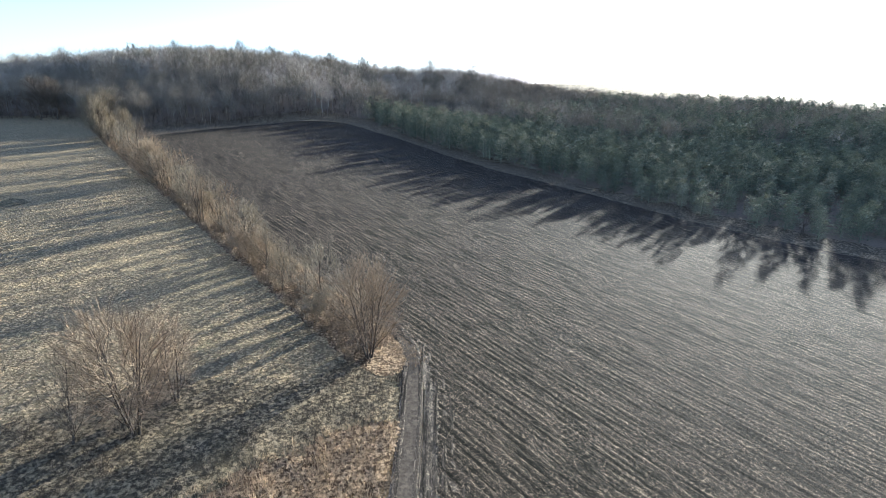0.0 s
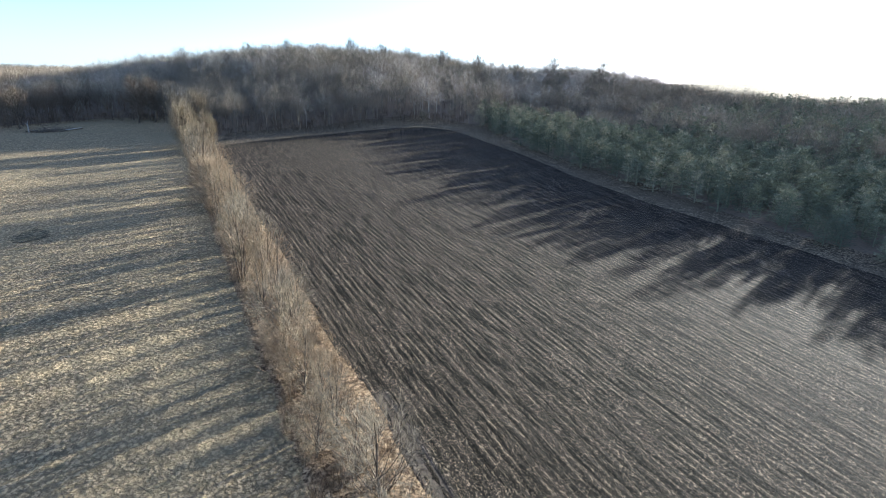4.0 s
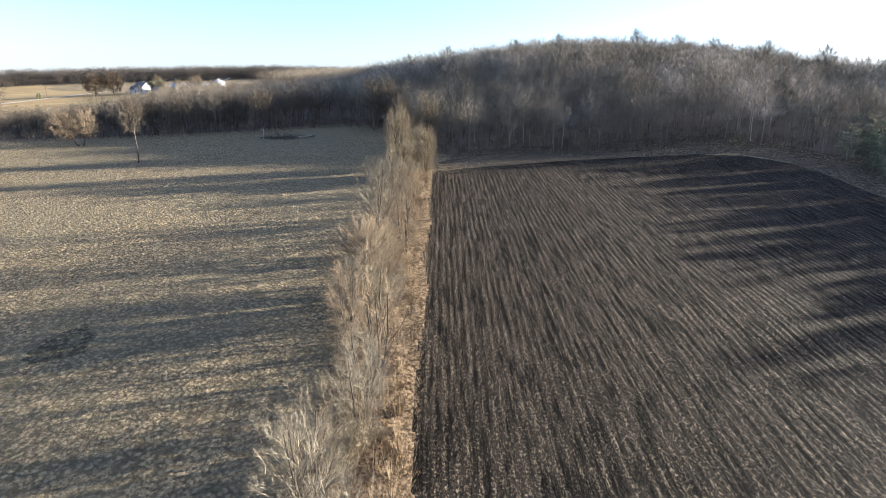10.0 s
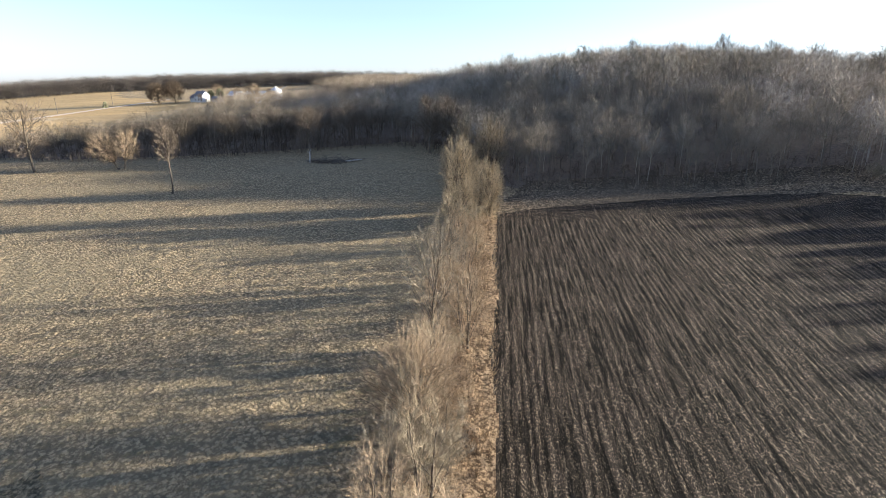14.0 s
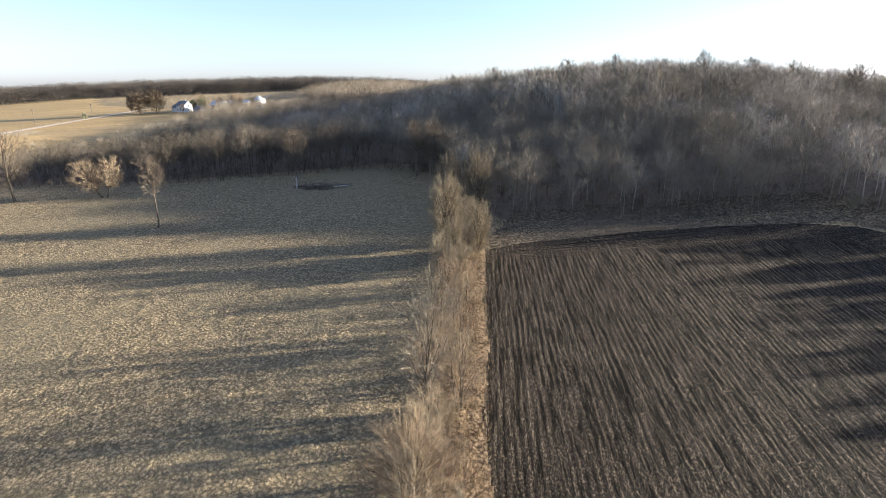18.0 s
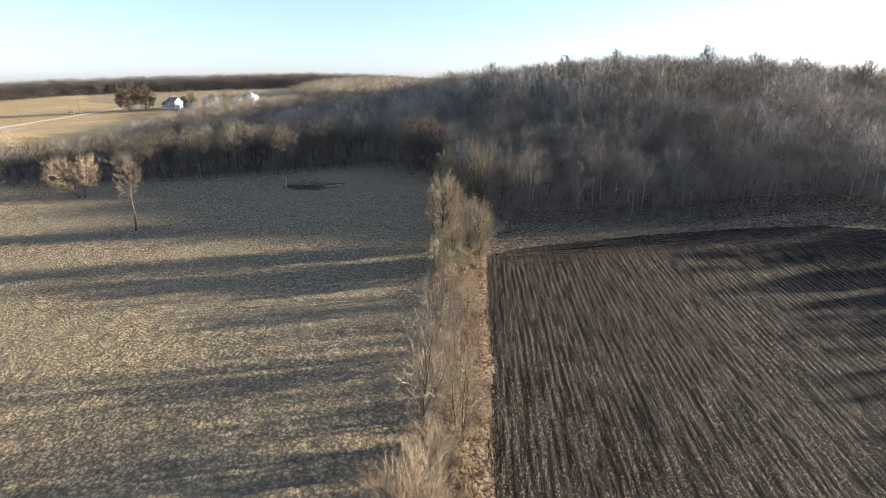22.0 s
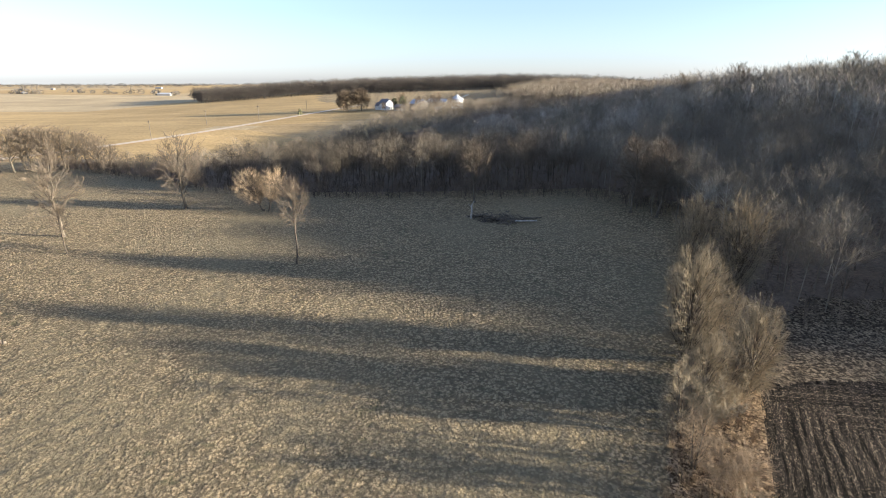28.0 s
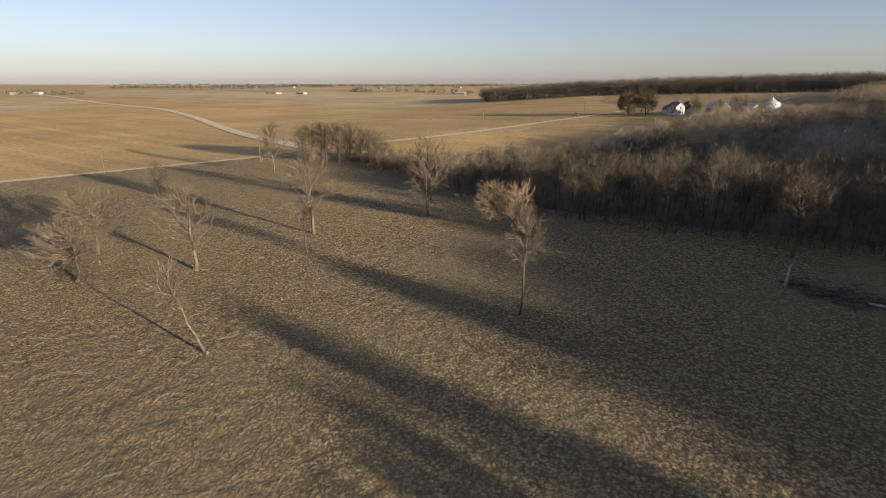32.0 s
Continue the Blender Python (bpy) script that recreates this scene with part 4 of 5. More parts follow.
def wood_kind(seed, height=13.0, wide=0.27, limbs=9, twigs=110, tr=0.045, low=0.38, long=1.5, thick=1.0):
    """A woodland tree: leaning trunk, forking limbs, and twigs that fan out from clumps over a domed crown."""
    r2 = random.Random(seed)
    top = Vector((r2.uniform(-0.6, 0.6), r2.uniform(-0.6, 0.6), height * 0.8))
    mid = Vector((r2.uniform(-0.3, 0.3), r2.uniform(-0.3, 0.3), height * 0.42))
    stem = [(Vector((0, 0, -0.4)), mid, 0.11 * thick, 0.09 * thick, 0), (mid, top, 0.09 * thick, 0.03, 0)]
    mid_z, tall = height * (low + 1) / 2, height * (1 - low) / 2
    arms, fine, tips = [], [], []
    for k in range(limbs):
        a, u = 2.4 * k + r2.random(), r2.uniform(0.3, 1.0)
        v = Vector((math.cos(a) * u, math.sin(a) * u, r2.uniform(-0.5 if low > 0.15 else -0.95, 1.0) * math.sqrt(max(0.0, 1.15 - u * u))))
        tip = Vector((v.x * wide * height, v.y * wide * height, mid_z + v.z * tall * 0.85))
        root = Vector((0, 0, 0)).lerp(mid, 0.8).lerp(top, r2.uniform(0.0, 0.5))
        knee = root.lerp(tip, 0.5) + Vector((r2.uniform(-0.3, 0.3), r2.uniform(-0.3, 0.3), 0.25))
        arms += [(root, knee, 0.08 * thick, 0.05, 1), (knee, tip, 0.055 * thick, 0.02, 1)]
        tips += [(tip, v), (knee.lerp(tip, 0.45), v), (knee, v)]
    for k in range(twigs):
        if tips and (k % 4 if low > 0.15 else k % 2):
            at, v = tips[r2.randrange(len(tips))]
            at = at + Vector((r2.gauss(0, 0.32), r2.gauss(0, 0.32), r2.gauss(0, 0.3))) * (0.09 * height)
            d = Vector((at.x, at.y, (at.z - height * 0.35) * 0.8)).normalized()
        else:
            d = Vector((r2.gauss(0, 1), r2.gauss(0, 1), r2.gauss(0.25, 0.9))).normalized()
            u = r2.uniform(0.5, 1.0)
            at = Vector((d.x * wide * height * u, d.y * wide * height * u, mid_z + d.z * tall * u))
        v = (d * 0.7 + Vector((r2.uniform(-0.9, 0.9), r2.uniform(-0.9, 0.9), r2.uniform(-0.3, 0.9)))).normalized()
        fine.append((at, at + v * long * r2.uniform(0.5, 1.2), tr, 0.01, 2))
    return joined([rods(stem, 0.04, 4), spikes(arms, 0.02), blades(fine, 1.0)])


def scatter(poly, spacing, seed):
    """Jittered plan points inside an outline."""
    p = np.array(poly)
    r2 = np.random.RandomState(seed)
    X, Y = np.meshgrid(np.arange(p[:, 0].min(), p[:, 0].max(), spacing), np.arange(p[:, 1].min(), p[:, 1].max(), spacing))
    X, Y = X.ravel() + r2.uniform(-0.5, 0.5, X.size) * spacing, Y.ravel() + r2.uniform(-0.5, 0.5, X.size) * spacing
    k = inside(poly, X, Y)
    return X[k], Y[k]


def forest(name, kinds, X, Y, lo, hi, material, label, category, seed, wide=1.0, soft_faces=False):
    """Many trees joined: each kind turned, scaled and set down at its share of the points."""
    r2 = np.random.RandomState(seed)
    pick = r2.randint(0, len(kinds), len(X))
    Z = ground(X, Y) - 0.2
    parts, tones = [], []
    for k, (co, fa) in enumerate(kinds):
        at = np.where(pick == k)[0]
        if not len(at):
            continue
        t, sc = r2.uniform(0, 2 * math.pi, len(at)), r2.uniform(lo, hi, len(at))
        c, s_ = np.cos(t)[:, None] * sc[:, None] * wide, np.sin(t)[:, None] * sc[:, None] * wide
        out = np.stack([co[None, :, 0] * c - co[None, :, 1] * s_, co[None, :, 0] * s_ + co[None, :, 1] * c, co[None, :, 2] * sc[:, None]], 2)
        out += np.stack([X[at], Y[at], Z[at]], 1)[:, None]
        f = fa[None] + (np.arange(len(at)) * len(co))[:, None, None]
        parts.append((out.reshape(-1, 3), f.reshape(-1, 3)))
        tones.append(np.repeat(r2.random_sample(len(at)), len(co)))
    co, fa = joined(parts)
    ob = sheet(name, co, fa, material, label, category, "stuff", smooth=soft_faces)
    tone = ob.data.attributes.new("tree_tone", "FLOAT", "POINT")
    tone.data.foreach_set("value", np.concatenate(tones).astype(np.float32))
    return ob


WOOD = [wood_kind(70 + k, 12.5, 0.27 + 0.05 * (k % 3), limbs=8, low=0.2 + 0.08 * (k % 2), twigs=300, tr=0.036, long=1.7) for k in range(7)]
FINE_WOOD = [wood_kind(75 + k, 12.5, 0.26 + 0.05 * (k % 3), limbs=13, low=0.24 + 0.06 * (k % 2), twigs=950, tr=0.016, long=1.5, thick=0.8) for k in range(6)]
SHRUB = [wood_kind(85 + k, 3.2, 0.42, limbs=3, twigs=70, tr=0.032, low=0.05, long=0.9) for k in range(3)]
FARWOOD = [wood_kind(90 + k, 14.0, 0.4, limbs=7, twigs=330, tr=0.065, low=0.06, long=1.9) for k in range(5)]
X, Y = scatter(WOOD_NORTH, 4.9, 1)
near = (Y < 412) & (X < 250) & (X > -300 + 0.4 * (Y - 225)) & ~inside(PINES, X, Y)
X, Y = X[near], Y[near]
light = grain(X, Y, 14, 21) > 0.63
low = X > -48 + 0.75 * (Y - 245)
dip = low & (Y < 285) & (X < 30)
forest("saddle_thicket", WOOD, X[dip], Y[dip], 0.5, 0.75, M_WOOD, "low leafless thicket at the field's far corner", "thicket", 23, 1.3)
piny = low & ~dip & (X > 8 + 0.75 * (Y - 245))
hill = low & ~dip & ~piny
HILL_PINES = (X[piny], Y[piny])
forest("hillside_thicket", WOOD, X[hill], Y[hill], 0.75, 1.1, M_WOOD, "lower leafless thicket on the hill's shoulder", "thicket", 22, 1.25)
X, Y, light = X[~low], Y[~low], light[~low]
close = np.hypot(X + 122, Y - 152) < 108
forest("wood_front", FINE_WOOD, X[close], Y[close], 0.8, 1.25, M_WOOD, "fine-twigged leafless trees along the wood's front", "wood", 52)
X, Y, light = X[~close], Y[~close], light[~close]
forest("north_wood", WOOD, X[~light], Y[~light], 0.75, 1.2, M_WOOD, "leafless grey-brown wood covering the hill", "wood", 2)
forest("pale_crowns", WOOD, X[light], Y[light], 0.9, 1.25, M_WOOD_PALE, "paler leafless crowns standing out of the hill wood", "wood", 9)
X, Y = scatter(WOOD_WEST, 4.4, 3)
tip = (X < -252) & (Y < 132)
forest("junction_brush", FINE_WOOD, X[tip], Y[tip], 0.3, 0.5, M_WOOD_SHADED, "low leafless brush at the wood's end by the road", "brush", 54)
X, Y = X[~tip], Y[~tip]
close = np.hypot(X + 122, Y - 152) < 108
close &= X > -214
forest("west_wood_front", FINE_WOOD, X[close], Y[close], 0.85, 1.2, M_WOOD_SHADED, "fine-twigged leafless trees along the pasture's edge", "wood", 53)
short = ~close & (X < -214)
forest("creek_wood", WOOD, X[short], Y[short], 0.5, 0.8, M_WOOD_SHADED, "low leafless trees along the creek towards the road", "wood", 58)
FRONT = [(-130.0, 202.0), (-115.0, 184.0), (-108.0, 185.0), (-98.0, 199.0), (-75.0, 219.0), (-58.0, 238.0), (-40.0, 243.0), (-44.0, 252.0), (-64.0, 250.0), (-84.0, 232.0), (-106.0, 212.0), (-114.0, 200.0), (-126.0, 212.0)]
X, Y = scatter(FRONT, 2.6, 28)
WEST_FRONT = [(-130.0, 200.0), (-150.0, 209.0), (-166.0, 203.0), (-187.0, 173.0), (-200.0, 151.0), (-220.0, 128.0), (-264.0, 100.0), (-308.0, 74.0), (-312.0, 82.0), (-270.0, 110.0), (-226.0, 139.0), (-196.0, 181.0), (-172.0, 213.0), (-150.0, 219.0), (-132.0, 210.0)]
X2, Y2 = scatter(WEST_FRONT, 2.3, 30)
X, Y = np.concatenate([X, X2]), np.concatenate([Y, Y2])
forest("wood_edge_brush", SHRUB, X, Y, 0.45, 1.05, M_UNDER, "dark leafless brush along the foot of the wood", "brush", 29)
X, Y = scatter(WOOD_NORTH, 6.2, 11)
near = (Y < 335) & (X < 120) & ~inside(PINES, X, Y)
X2, Y2 = scatter(WOOD_WEST, 4.0, 12)
X3, Y3 = scatter([(-290.0, 340.0), (-20.0, 345.0), (-20.0, 408.0), (-270.0, 408.0)], 5.0, 14)
X4, Y4 = scatter([(-20.0, 350.0), (180.0, 350.0), (180.0, 405.0), (-20.0, 405.0)], 4.2, 15)
forest("crest_thicket", SHRUB, np.concatenate([X3, X4]), np.concatenate([Y3, Y4]), 1.4, 2.6, M_WOOD, "leafless thicket along the hill's crest", "thicket", 17)
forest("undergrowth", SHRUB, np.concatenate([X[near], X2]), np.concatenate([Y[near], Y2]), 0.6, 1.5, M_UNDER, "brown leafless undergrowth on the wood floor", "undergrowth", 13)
FAR_WOOD = [(-743.0, 147.0), (-719.0, 305.0), (-656.0, 456.0), (-600.0, 530.0), (-500.0, 600.0), (-520.0, 760.0), (-800.0, 640.0), (-900.0, 330.0), (-1000.0, 170.0), (-900.0, 140.0)]
CREEK = [(-335.0, 215.0), (-292.0, 150.0), (-318.0, 172.0), (-360.0, 212.0), (-396.0, 246.0), (-412.0, 262.0), (-416.0, 300.0), (-408.0, 350.0)]
X, Y = scatter(CREEK, 4.6, 25)
forest("creek_thicket", WOOD, X, Y, 0.45, 0.75, M_BACKWOOD, "low leafless thicket between the wood and the farm", "thicket", 26)
X, Y = scatter(FAR_WOOD, 9.5, 5)
forest("far_wood", FARWOOD, X, Y, 0.9, 1.35, M_FARWOOD, "distant leafless wood behind the farm", "wood", 6, 1.25, True)


X, Y = scatter(FAR_WOOD, 8.0, 61)
forest("far_wood_brush", SHRUB, X, Y, 1.6, 2.8, M_FARWOOD, "low brush filling the distant wood", "brush", 62, 1.3)
BACK_WOOD = [(-414.0, 300.0), (-424.0, 326.0), (-470.0, 372.0), (-540.0, 440.0), (-600.0, 520.0), (-500.0, 640.0), (-300.0, 600.0), (-230.0, 430.0), (-258.0, 335.0), (-285.0, 262.0), (-335.0, 232.0), (-385.0, 290.0)]
X, Y = scatter(BACK_WOOD, 7.6, 55)
thin = (X < -285) & (Y < 350)
forest("farm_thicket", FARWOOD, X[thin], Y[thin], 0.4, 0.62, M_BACKWOOD, "low leafless thicket in the hollow before the farm", "thicket", 57, 1.3, True)
X, Y = X[~thin], Y[~thin]
forest("back_wood", FARWOOD, X, Y, 0.75, 1.15, M_BACKWOOD, "leafless wood stretching on behind the farm", "wood", 56, 1.1, True)


def pine_kind(seed, height=9.0, step=0.6, arms=5, fans=9, r=0.075):
    """Conifer: a stem with whorls of rising boughs that end in brushes of needles, under a blunt round top."""
    r2 = random.Random(seed)
    segs, bough, tuft = [(Vector((0, 0, -0.2)), Vector((0, 0, height * 0.94)), 0.14, 0.03, 0)], [], []
    z = 0.8
    while z < height:
        u = z / height
        reach = (1 - u ** 2.6) ** 0.75 * 2.1 * r2.uniform(0.7, 1.15) + 0.35
        for k in range(arms):
            a = r2.uniform(0, 2 * math.pi)
            tip = Vector((math.cos(a) * reach, math.sin(a) * reach, z + 0.1 * reach + r2.uniform(-0.3, 0.4)))
            p = Vector((0, 0, z))
            bough.append((p, tip, 0.035, 0.01, 1))
            for q in range(fans):
                m = p.lerp(tip, r2.uniform(0.35, 1.0)) + Vector((r2.gauss(0, 0.2), r2.gauss(0, 0.2), r2.gauss(0, 0.12)))
                e = m + (tip - p).normalized() * 0.35 + Vector((r2.uniform(-0.4, 0.4), r2.uniform(-0.4, 0.4), r2.uniform(-0.05, 0.55)))
                tuft.append((m, e, r, 0.02, 1))
        z += step
    return joined([rods(segs, 0.03, 4), spikes(bough, 0.02), blades(tuft, 1.0)])


PINE = [pine_kind(120 + k) for k in range(4)]
X, Y = scatter(PINES, 4.2, 7)
rise = np.clip((Y - 140) / 40, 0, 1)
ok = (X < 170) & ((rise > 0.25) | (grain(X, Y, 7, 4) > 0.3))
rough = ~ok & (X < 200) & (grain(X, Y, 9, 4) > 0.35)
forest("edge_brush", SHRUB, X[rough], Y[rough], 0.8, 1.6, M_UNDER, "brown leafless brush along the field's edge", "brush", 15)
evergreen_share = grain(*HILL_PINES, 11, 71) + 0.4 * grain(*HILL_PINES, 3, 72) > 0.62
forest("shoulder_wood", WOOD, HILL_PINES[0][~evergreen_share], HILL_PINES[1][~evergreen_share], 0.75, 1.1, M_WOOD, "leafless trees among the pines on the hill's shoulder", "wood", 73)
forest("hillside_pines", [pine_kind(130 + k, 9.0, 0.9, 4, 8, 0.13) for k in range(4)], HILL_PINES[0][evergreen_share], HILL_PINES[1][evergreen_share], 0.8, 1.3, M_PINES, "green pine wood covering the hill's shoulder", "pine trees", 19, 1.2)
small = ok & (Y < 150)
forest("young_pines", PINE, X[small], Y[small], 0.5, 0.85, M_PINES, "low young pines along the field's edge", "pine trees", 18, 1.3)
ok = ok & ~small
forest("pine_plantation", PINE, X[ok], Y[ok], 0.72, 1.02, M_PINES, "young green pine plantation at the wood's foot", "pine trees", 8, 1.25)


# ---- grass tufts ----
def tuft_kind(seed, tall, blades, fan, r=0.07):
    r2 = random.Random(seed)
    out = []
    for k in range(blades):
        a, o = r2.uniform(0, 6.3), r2.uniform(0.2, 1.0) * fan
        b = Vector((math.cos(a) * o * 0.5, math.sin(a) * o * 0.5, -0.05))
        out.append((b, b + Vector((math.cos(a) * o * 1.1, math.sin(a) * o * 1.1, tall * r2.uniform(0.6, 1.1))), r, 0.01, 0))
    return spikes(out, r * 0.7)


TUFTS = [tuft_kind(140 + k, 0.24, 3, 0.24) for k in range(4)]
NEAR_PASTURE = [hedge(-4, -8.5), hedge(158, -8.5), hedge(170, -50.0), (-178.0, 118.0), (-165.0, 70.0), (-120.0, 62.0), (-66.0, 50.0), (-35.0, 45.0)]
X, Y = scatter(NEAR_PASTURE, 0.5, 31)
keep = grain(X, Y, 2.6, 33) + 0.5 * grain(X, Y, 9, 35) > 0.55
forest("pasture_tufts", TUFTS, X[keep], Y[keep], 0.6, 1.3, M_TUFT, "tufts of dry buff grass standing in the pasture", "grass tufts", 36)
STRAWS = [tuft_kind(150 + k, 0.6, 8, 0.3, 0.03) for k in range(4)]
X, Y = scatter([hedge(-6, -3.4), hedge(-4, -0.1), hedge(150, 0.0), hedge(157, -3.4)], 0.42, 41)
X2, Y2 = scatter(CORNER, 0.5, 42)
near = Y2 > 20
forest("corner_straw", [tuft_kind(155 + k, 1.0, 10, 0.4, 0.022) for k in range(4)], X2[near], Y2[near], 0.5, 1.3, M_STRAW, "tall dead straw standing at the field corner", "grass", 44)
forest("straw_grass", STRAWS, X, Y, 0.5, 1.2, M_STRAW, "tall straw-coloured grass at the foot of the hedgerow", "grass", 43)
X, Y = scatter([hedge(0, -8.2), hedge(1, -1.6), hedge(60, -1.2), hedge(150, -1.0), hedge(160, -5.0), hedge(150, -8.4), hedge(70, -8.0)], 1.15, 45)
forest("hedge_bramble", [tuft_kind(160 + k, 2.0, 26, 0.6, 0.022) for k in range(4)], X, Y, 0.55, 1.3, M_BRAMBLE, "low reddish-brown brambles filling the hedgerow's foot", "brambles", 46)
X, Y = scatter(DITCH, 1.0, 47)
keep = grain(X, Y, 5, 48) > 0.4
forest("ditch_brush", [tuft_kind(170 + k, 1.0, 18, 0.55, 0.02) for k in range(4)], X[keep], Y[keep], 0.5, 1.3, M_TWIG_DARK, "dark dead weeds and low brush in the ditch", "weeds", 49)

# ---- farmstead and small things ----
def part(name, bm, material, parent, label=""):
    me = bpy.data.meshes.new(name)
    bm.to_mesh(me)
    bm.free()
    me.materials.append(material)
    ob = new(name, me)
    ob.parent = parent
    return tagged(ob, label) if label else ob


def thing(name, x, y, turn, label, category, group="", sink=0.1):
    ob = tagged(new(name), label, category, group)
    ob.matrix_world = pose(x, y, gz(x, y) - sink, 0, 0, turn)
    return ob


def block(bm, cx, cy, cz, sx, sy, sz, soft_edge=0.0):
    r = bmesh.ops.create_cube(bm, size=1, matrix=Matrix.Translation((cx, cy, cz)) @ Matrix.Diagonal((sx, sy, sz, 1)))
    if soft_edge:
        bmesh.ops.bevel(bm, geom=list({e for v in r["verts"] for e in v.link_edges}), offset=soft_edge, segments=1, affect="EDGES")
    return bm


def box(cx, cy, cz, sx, sy, sz, soft_edge=0.0):
    return block(bmesh.new(), cx, cy, cz, sx, sy, sz, soft_edge)


def tube(r0, r1, z0, z1, sides=16, x=0.0, y=0.0, caps=True):
    bm = bmesh.new()
    bmesh.ops.create_cone(bm, cap_ends=caps, segments=sides, radius1=r0, radius2=r1, depth=z1 - z0, matrix=Matrix.Translation((x, y, (z0 + z1) / 2)))
    return bm


def gable(w, d, h, rise, over=0.4, thick=0.18):
    """A gabled roof with thickness over a w by d plan, eaves at height h, ridge along x."""
    bm = bmesh.new()
    a, b, t = w / 2 + over, d / 2 + over, thick
    drop = rise * over / (d / 2)
    prof = [(-b, h - drop), (0, h + rise), (b, h - drop), (b, h - drop + t), (0, h + rise + t), (-b, h - drop + t)]
    rings = [[bm.verts.new((x, y, z)) for y, z in prof] for x in (-a, a)]
    for k in range(6):
        n = (k + 1) % 6
        bm.faces.new((rings[0][k], rings[0][n], rings[1][n], rings[1][k]))
    bm.faces.new(rings[0][::-1])
    bm.faces.new(rings[1])
    bmesh.ops.recalc_face_normals(bm, faces=bm.faces)
    return bm


def walls(w, d, h, rise):
    """Walls with gable ends."""
    bm = bmesh.new()
    prof = [(-d / 2, -0.6), (d / 2, -0.6), (d / 2, h), (0, h + rise), (-d / 2, h)]
    rings = [[bm.verts.new((x, y, z)) for y, z in prof] for x in (-w / 2, w / 2)]
    for k in range(5):
        n = (k + 1) % 5
        bm.faces.new((rings[0][k], rings[0][n], rings[1][n], rings[1][k]))
    bm.faces.new(rings[0][::-1])
    bm.faces.new(rings[1])
    bmesh.ops.recalc_face_normals(bm, faces=bm.faces)
    return bm


def building(name, x, y, turn, w, d, h, rise, wall_m, roof_m, label, category, panes=0, floors=1, door=True, group=""):
    ob = thing(name, x, y, turn, label, category, group)
    part("wall", walls(w, d, h, rise), wall_m, ob)
    part("roof", gable(w, d, h, rise), roof_m, ob)
    for f in range(floors):
        for k in range(panes):
            for side in (-1, 1):
                px_ = -w / 2 + w * (k + 0.5) / panes
                win = part("window", box(px_, side * (d / 2 + 0.03), 1.5 + 2.7 * f, 1.1, 0.1, 1.5, 0.02), M_WHITE, ob)
                part("pane", box(px_, side * (d / 2 + 0.07), 1.5 + 2.7 * f, 0.85, 0.06, 1.25), M_GLASS, win)
    for f in range(floors):
        win = part("window", box(w / 2 + 0.03, 0, 1.5 + 2.7 * f, 0.1, 1.1, 1.5, 0.02), M_WHITE, ob) if panes else None
        if win:
            part("pane", box(w / 2 + 0.07, 0, 1.5 + 2.7 * f, 0.06, 0.85, 1.25), M_GLASS, win)
    if door:
        part("door", box(w / 2 + 0.04, d * 0.28, 1.0, 0.1, 1.0, 2.1, 0.02), M_SHED, ob)
    return ob


house = building("farmhouse", -444.9, 257.0, 18, 8.5, 6.5, 4.8, 2.6, M_WHITE, M_ROOF, "white two-storey farmhouse with a grey gabled roof", "house", 3, 2)
part("chimney", box(1.5, 0.3, 7.6, 0.7, 0.7, 1.6, 0.04), M_ROOF, house)
wing = part("wing", walls(5.5, 5.0, 3.0, 2.0), M_WHITE, house)
wing.location = (-6.4, -0.5, 0)
part("wing_roof", gable(5.5, 5.0, 3.0, 2.0), M_ROOF, wing)
building("garage", -433.0, 263.0, 30, 6.0, 5.5, 2.5, 1.6, M_WEATHERED, M_ROOF, "white garage with a grey roof beside the farmhouse", "garage", 1)
building("barn", -441.0, 281.0, 15, 12.0, 8.0, 3.4, 2.8, M_SHED, M_METAL, "weathered grey barn with a pale metal roof", "barn", 0)
building("machine_shed", -452.0, 303.0, 20, 20.0, 9.0, 3.2, 2.2, M_SHED, M_METAL, "long machine shed with a metal roof", "shed", 0)
building("white_shed", -405.5, 280.0, 70, 4.0, 3.4, 2.4, 1.0, M_WHITE, M_WEATHERED, "small white shed among the trees", "shed", 0)
part("door_opening", box(0, -1.75, 1.0, 1.2, 0.1, 1.5), M_GLASS, bpy.data.objects["white_shed"], "dark open doorway")

grain_bin = thing("grain_bin", -428.0, 306.0, 0, "round galvanised steel grain bin with a conical roof", "grain bin")
part("body", tube(4.6, 4.6, -0.4, 6.6, 32), M_METAL, grain_bin)
part("roof", tube(4.8, 0.5, 6.6, 9.0, 32), M_METAL, grain_bin)
part("cap", tube(0.55, 0.45, 8.9, 9.5, 12), M_METAL, grain_bin)
for k in range(7):
    part("hoop", tube(4.66, 4.66, 0.5 + 0.95 * k, 0.6 + 0.95 * k, 32, caps=False), M_METAL, grain_bin)
part("ladder", box(4.75, 0, 3.6, 0.08, 0.5, 6.4), M_METAL, grain_bin)
auger = thing("auger", -440.0, 297.0, 36, "long grain auger slanting up to the bin", "auger")
bm = tube(0.22, 0.22, 0, 26, 8)
bmesh.ops.rotate(bm, verts=bm.verts, cent=(0, 0, 0), matrix=Matrix.Rotation(radians(68), 3, "Y"))
part("pipe", bm, M_METAL, auger)
part("leg", box(11, 0, 2.3, 0.15, 1.8, 4.8), M_METAL, auger)


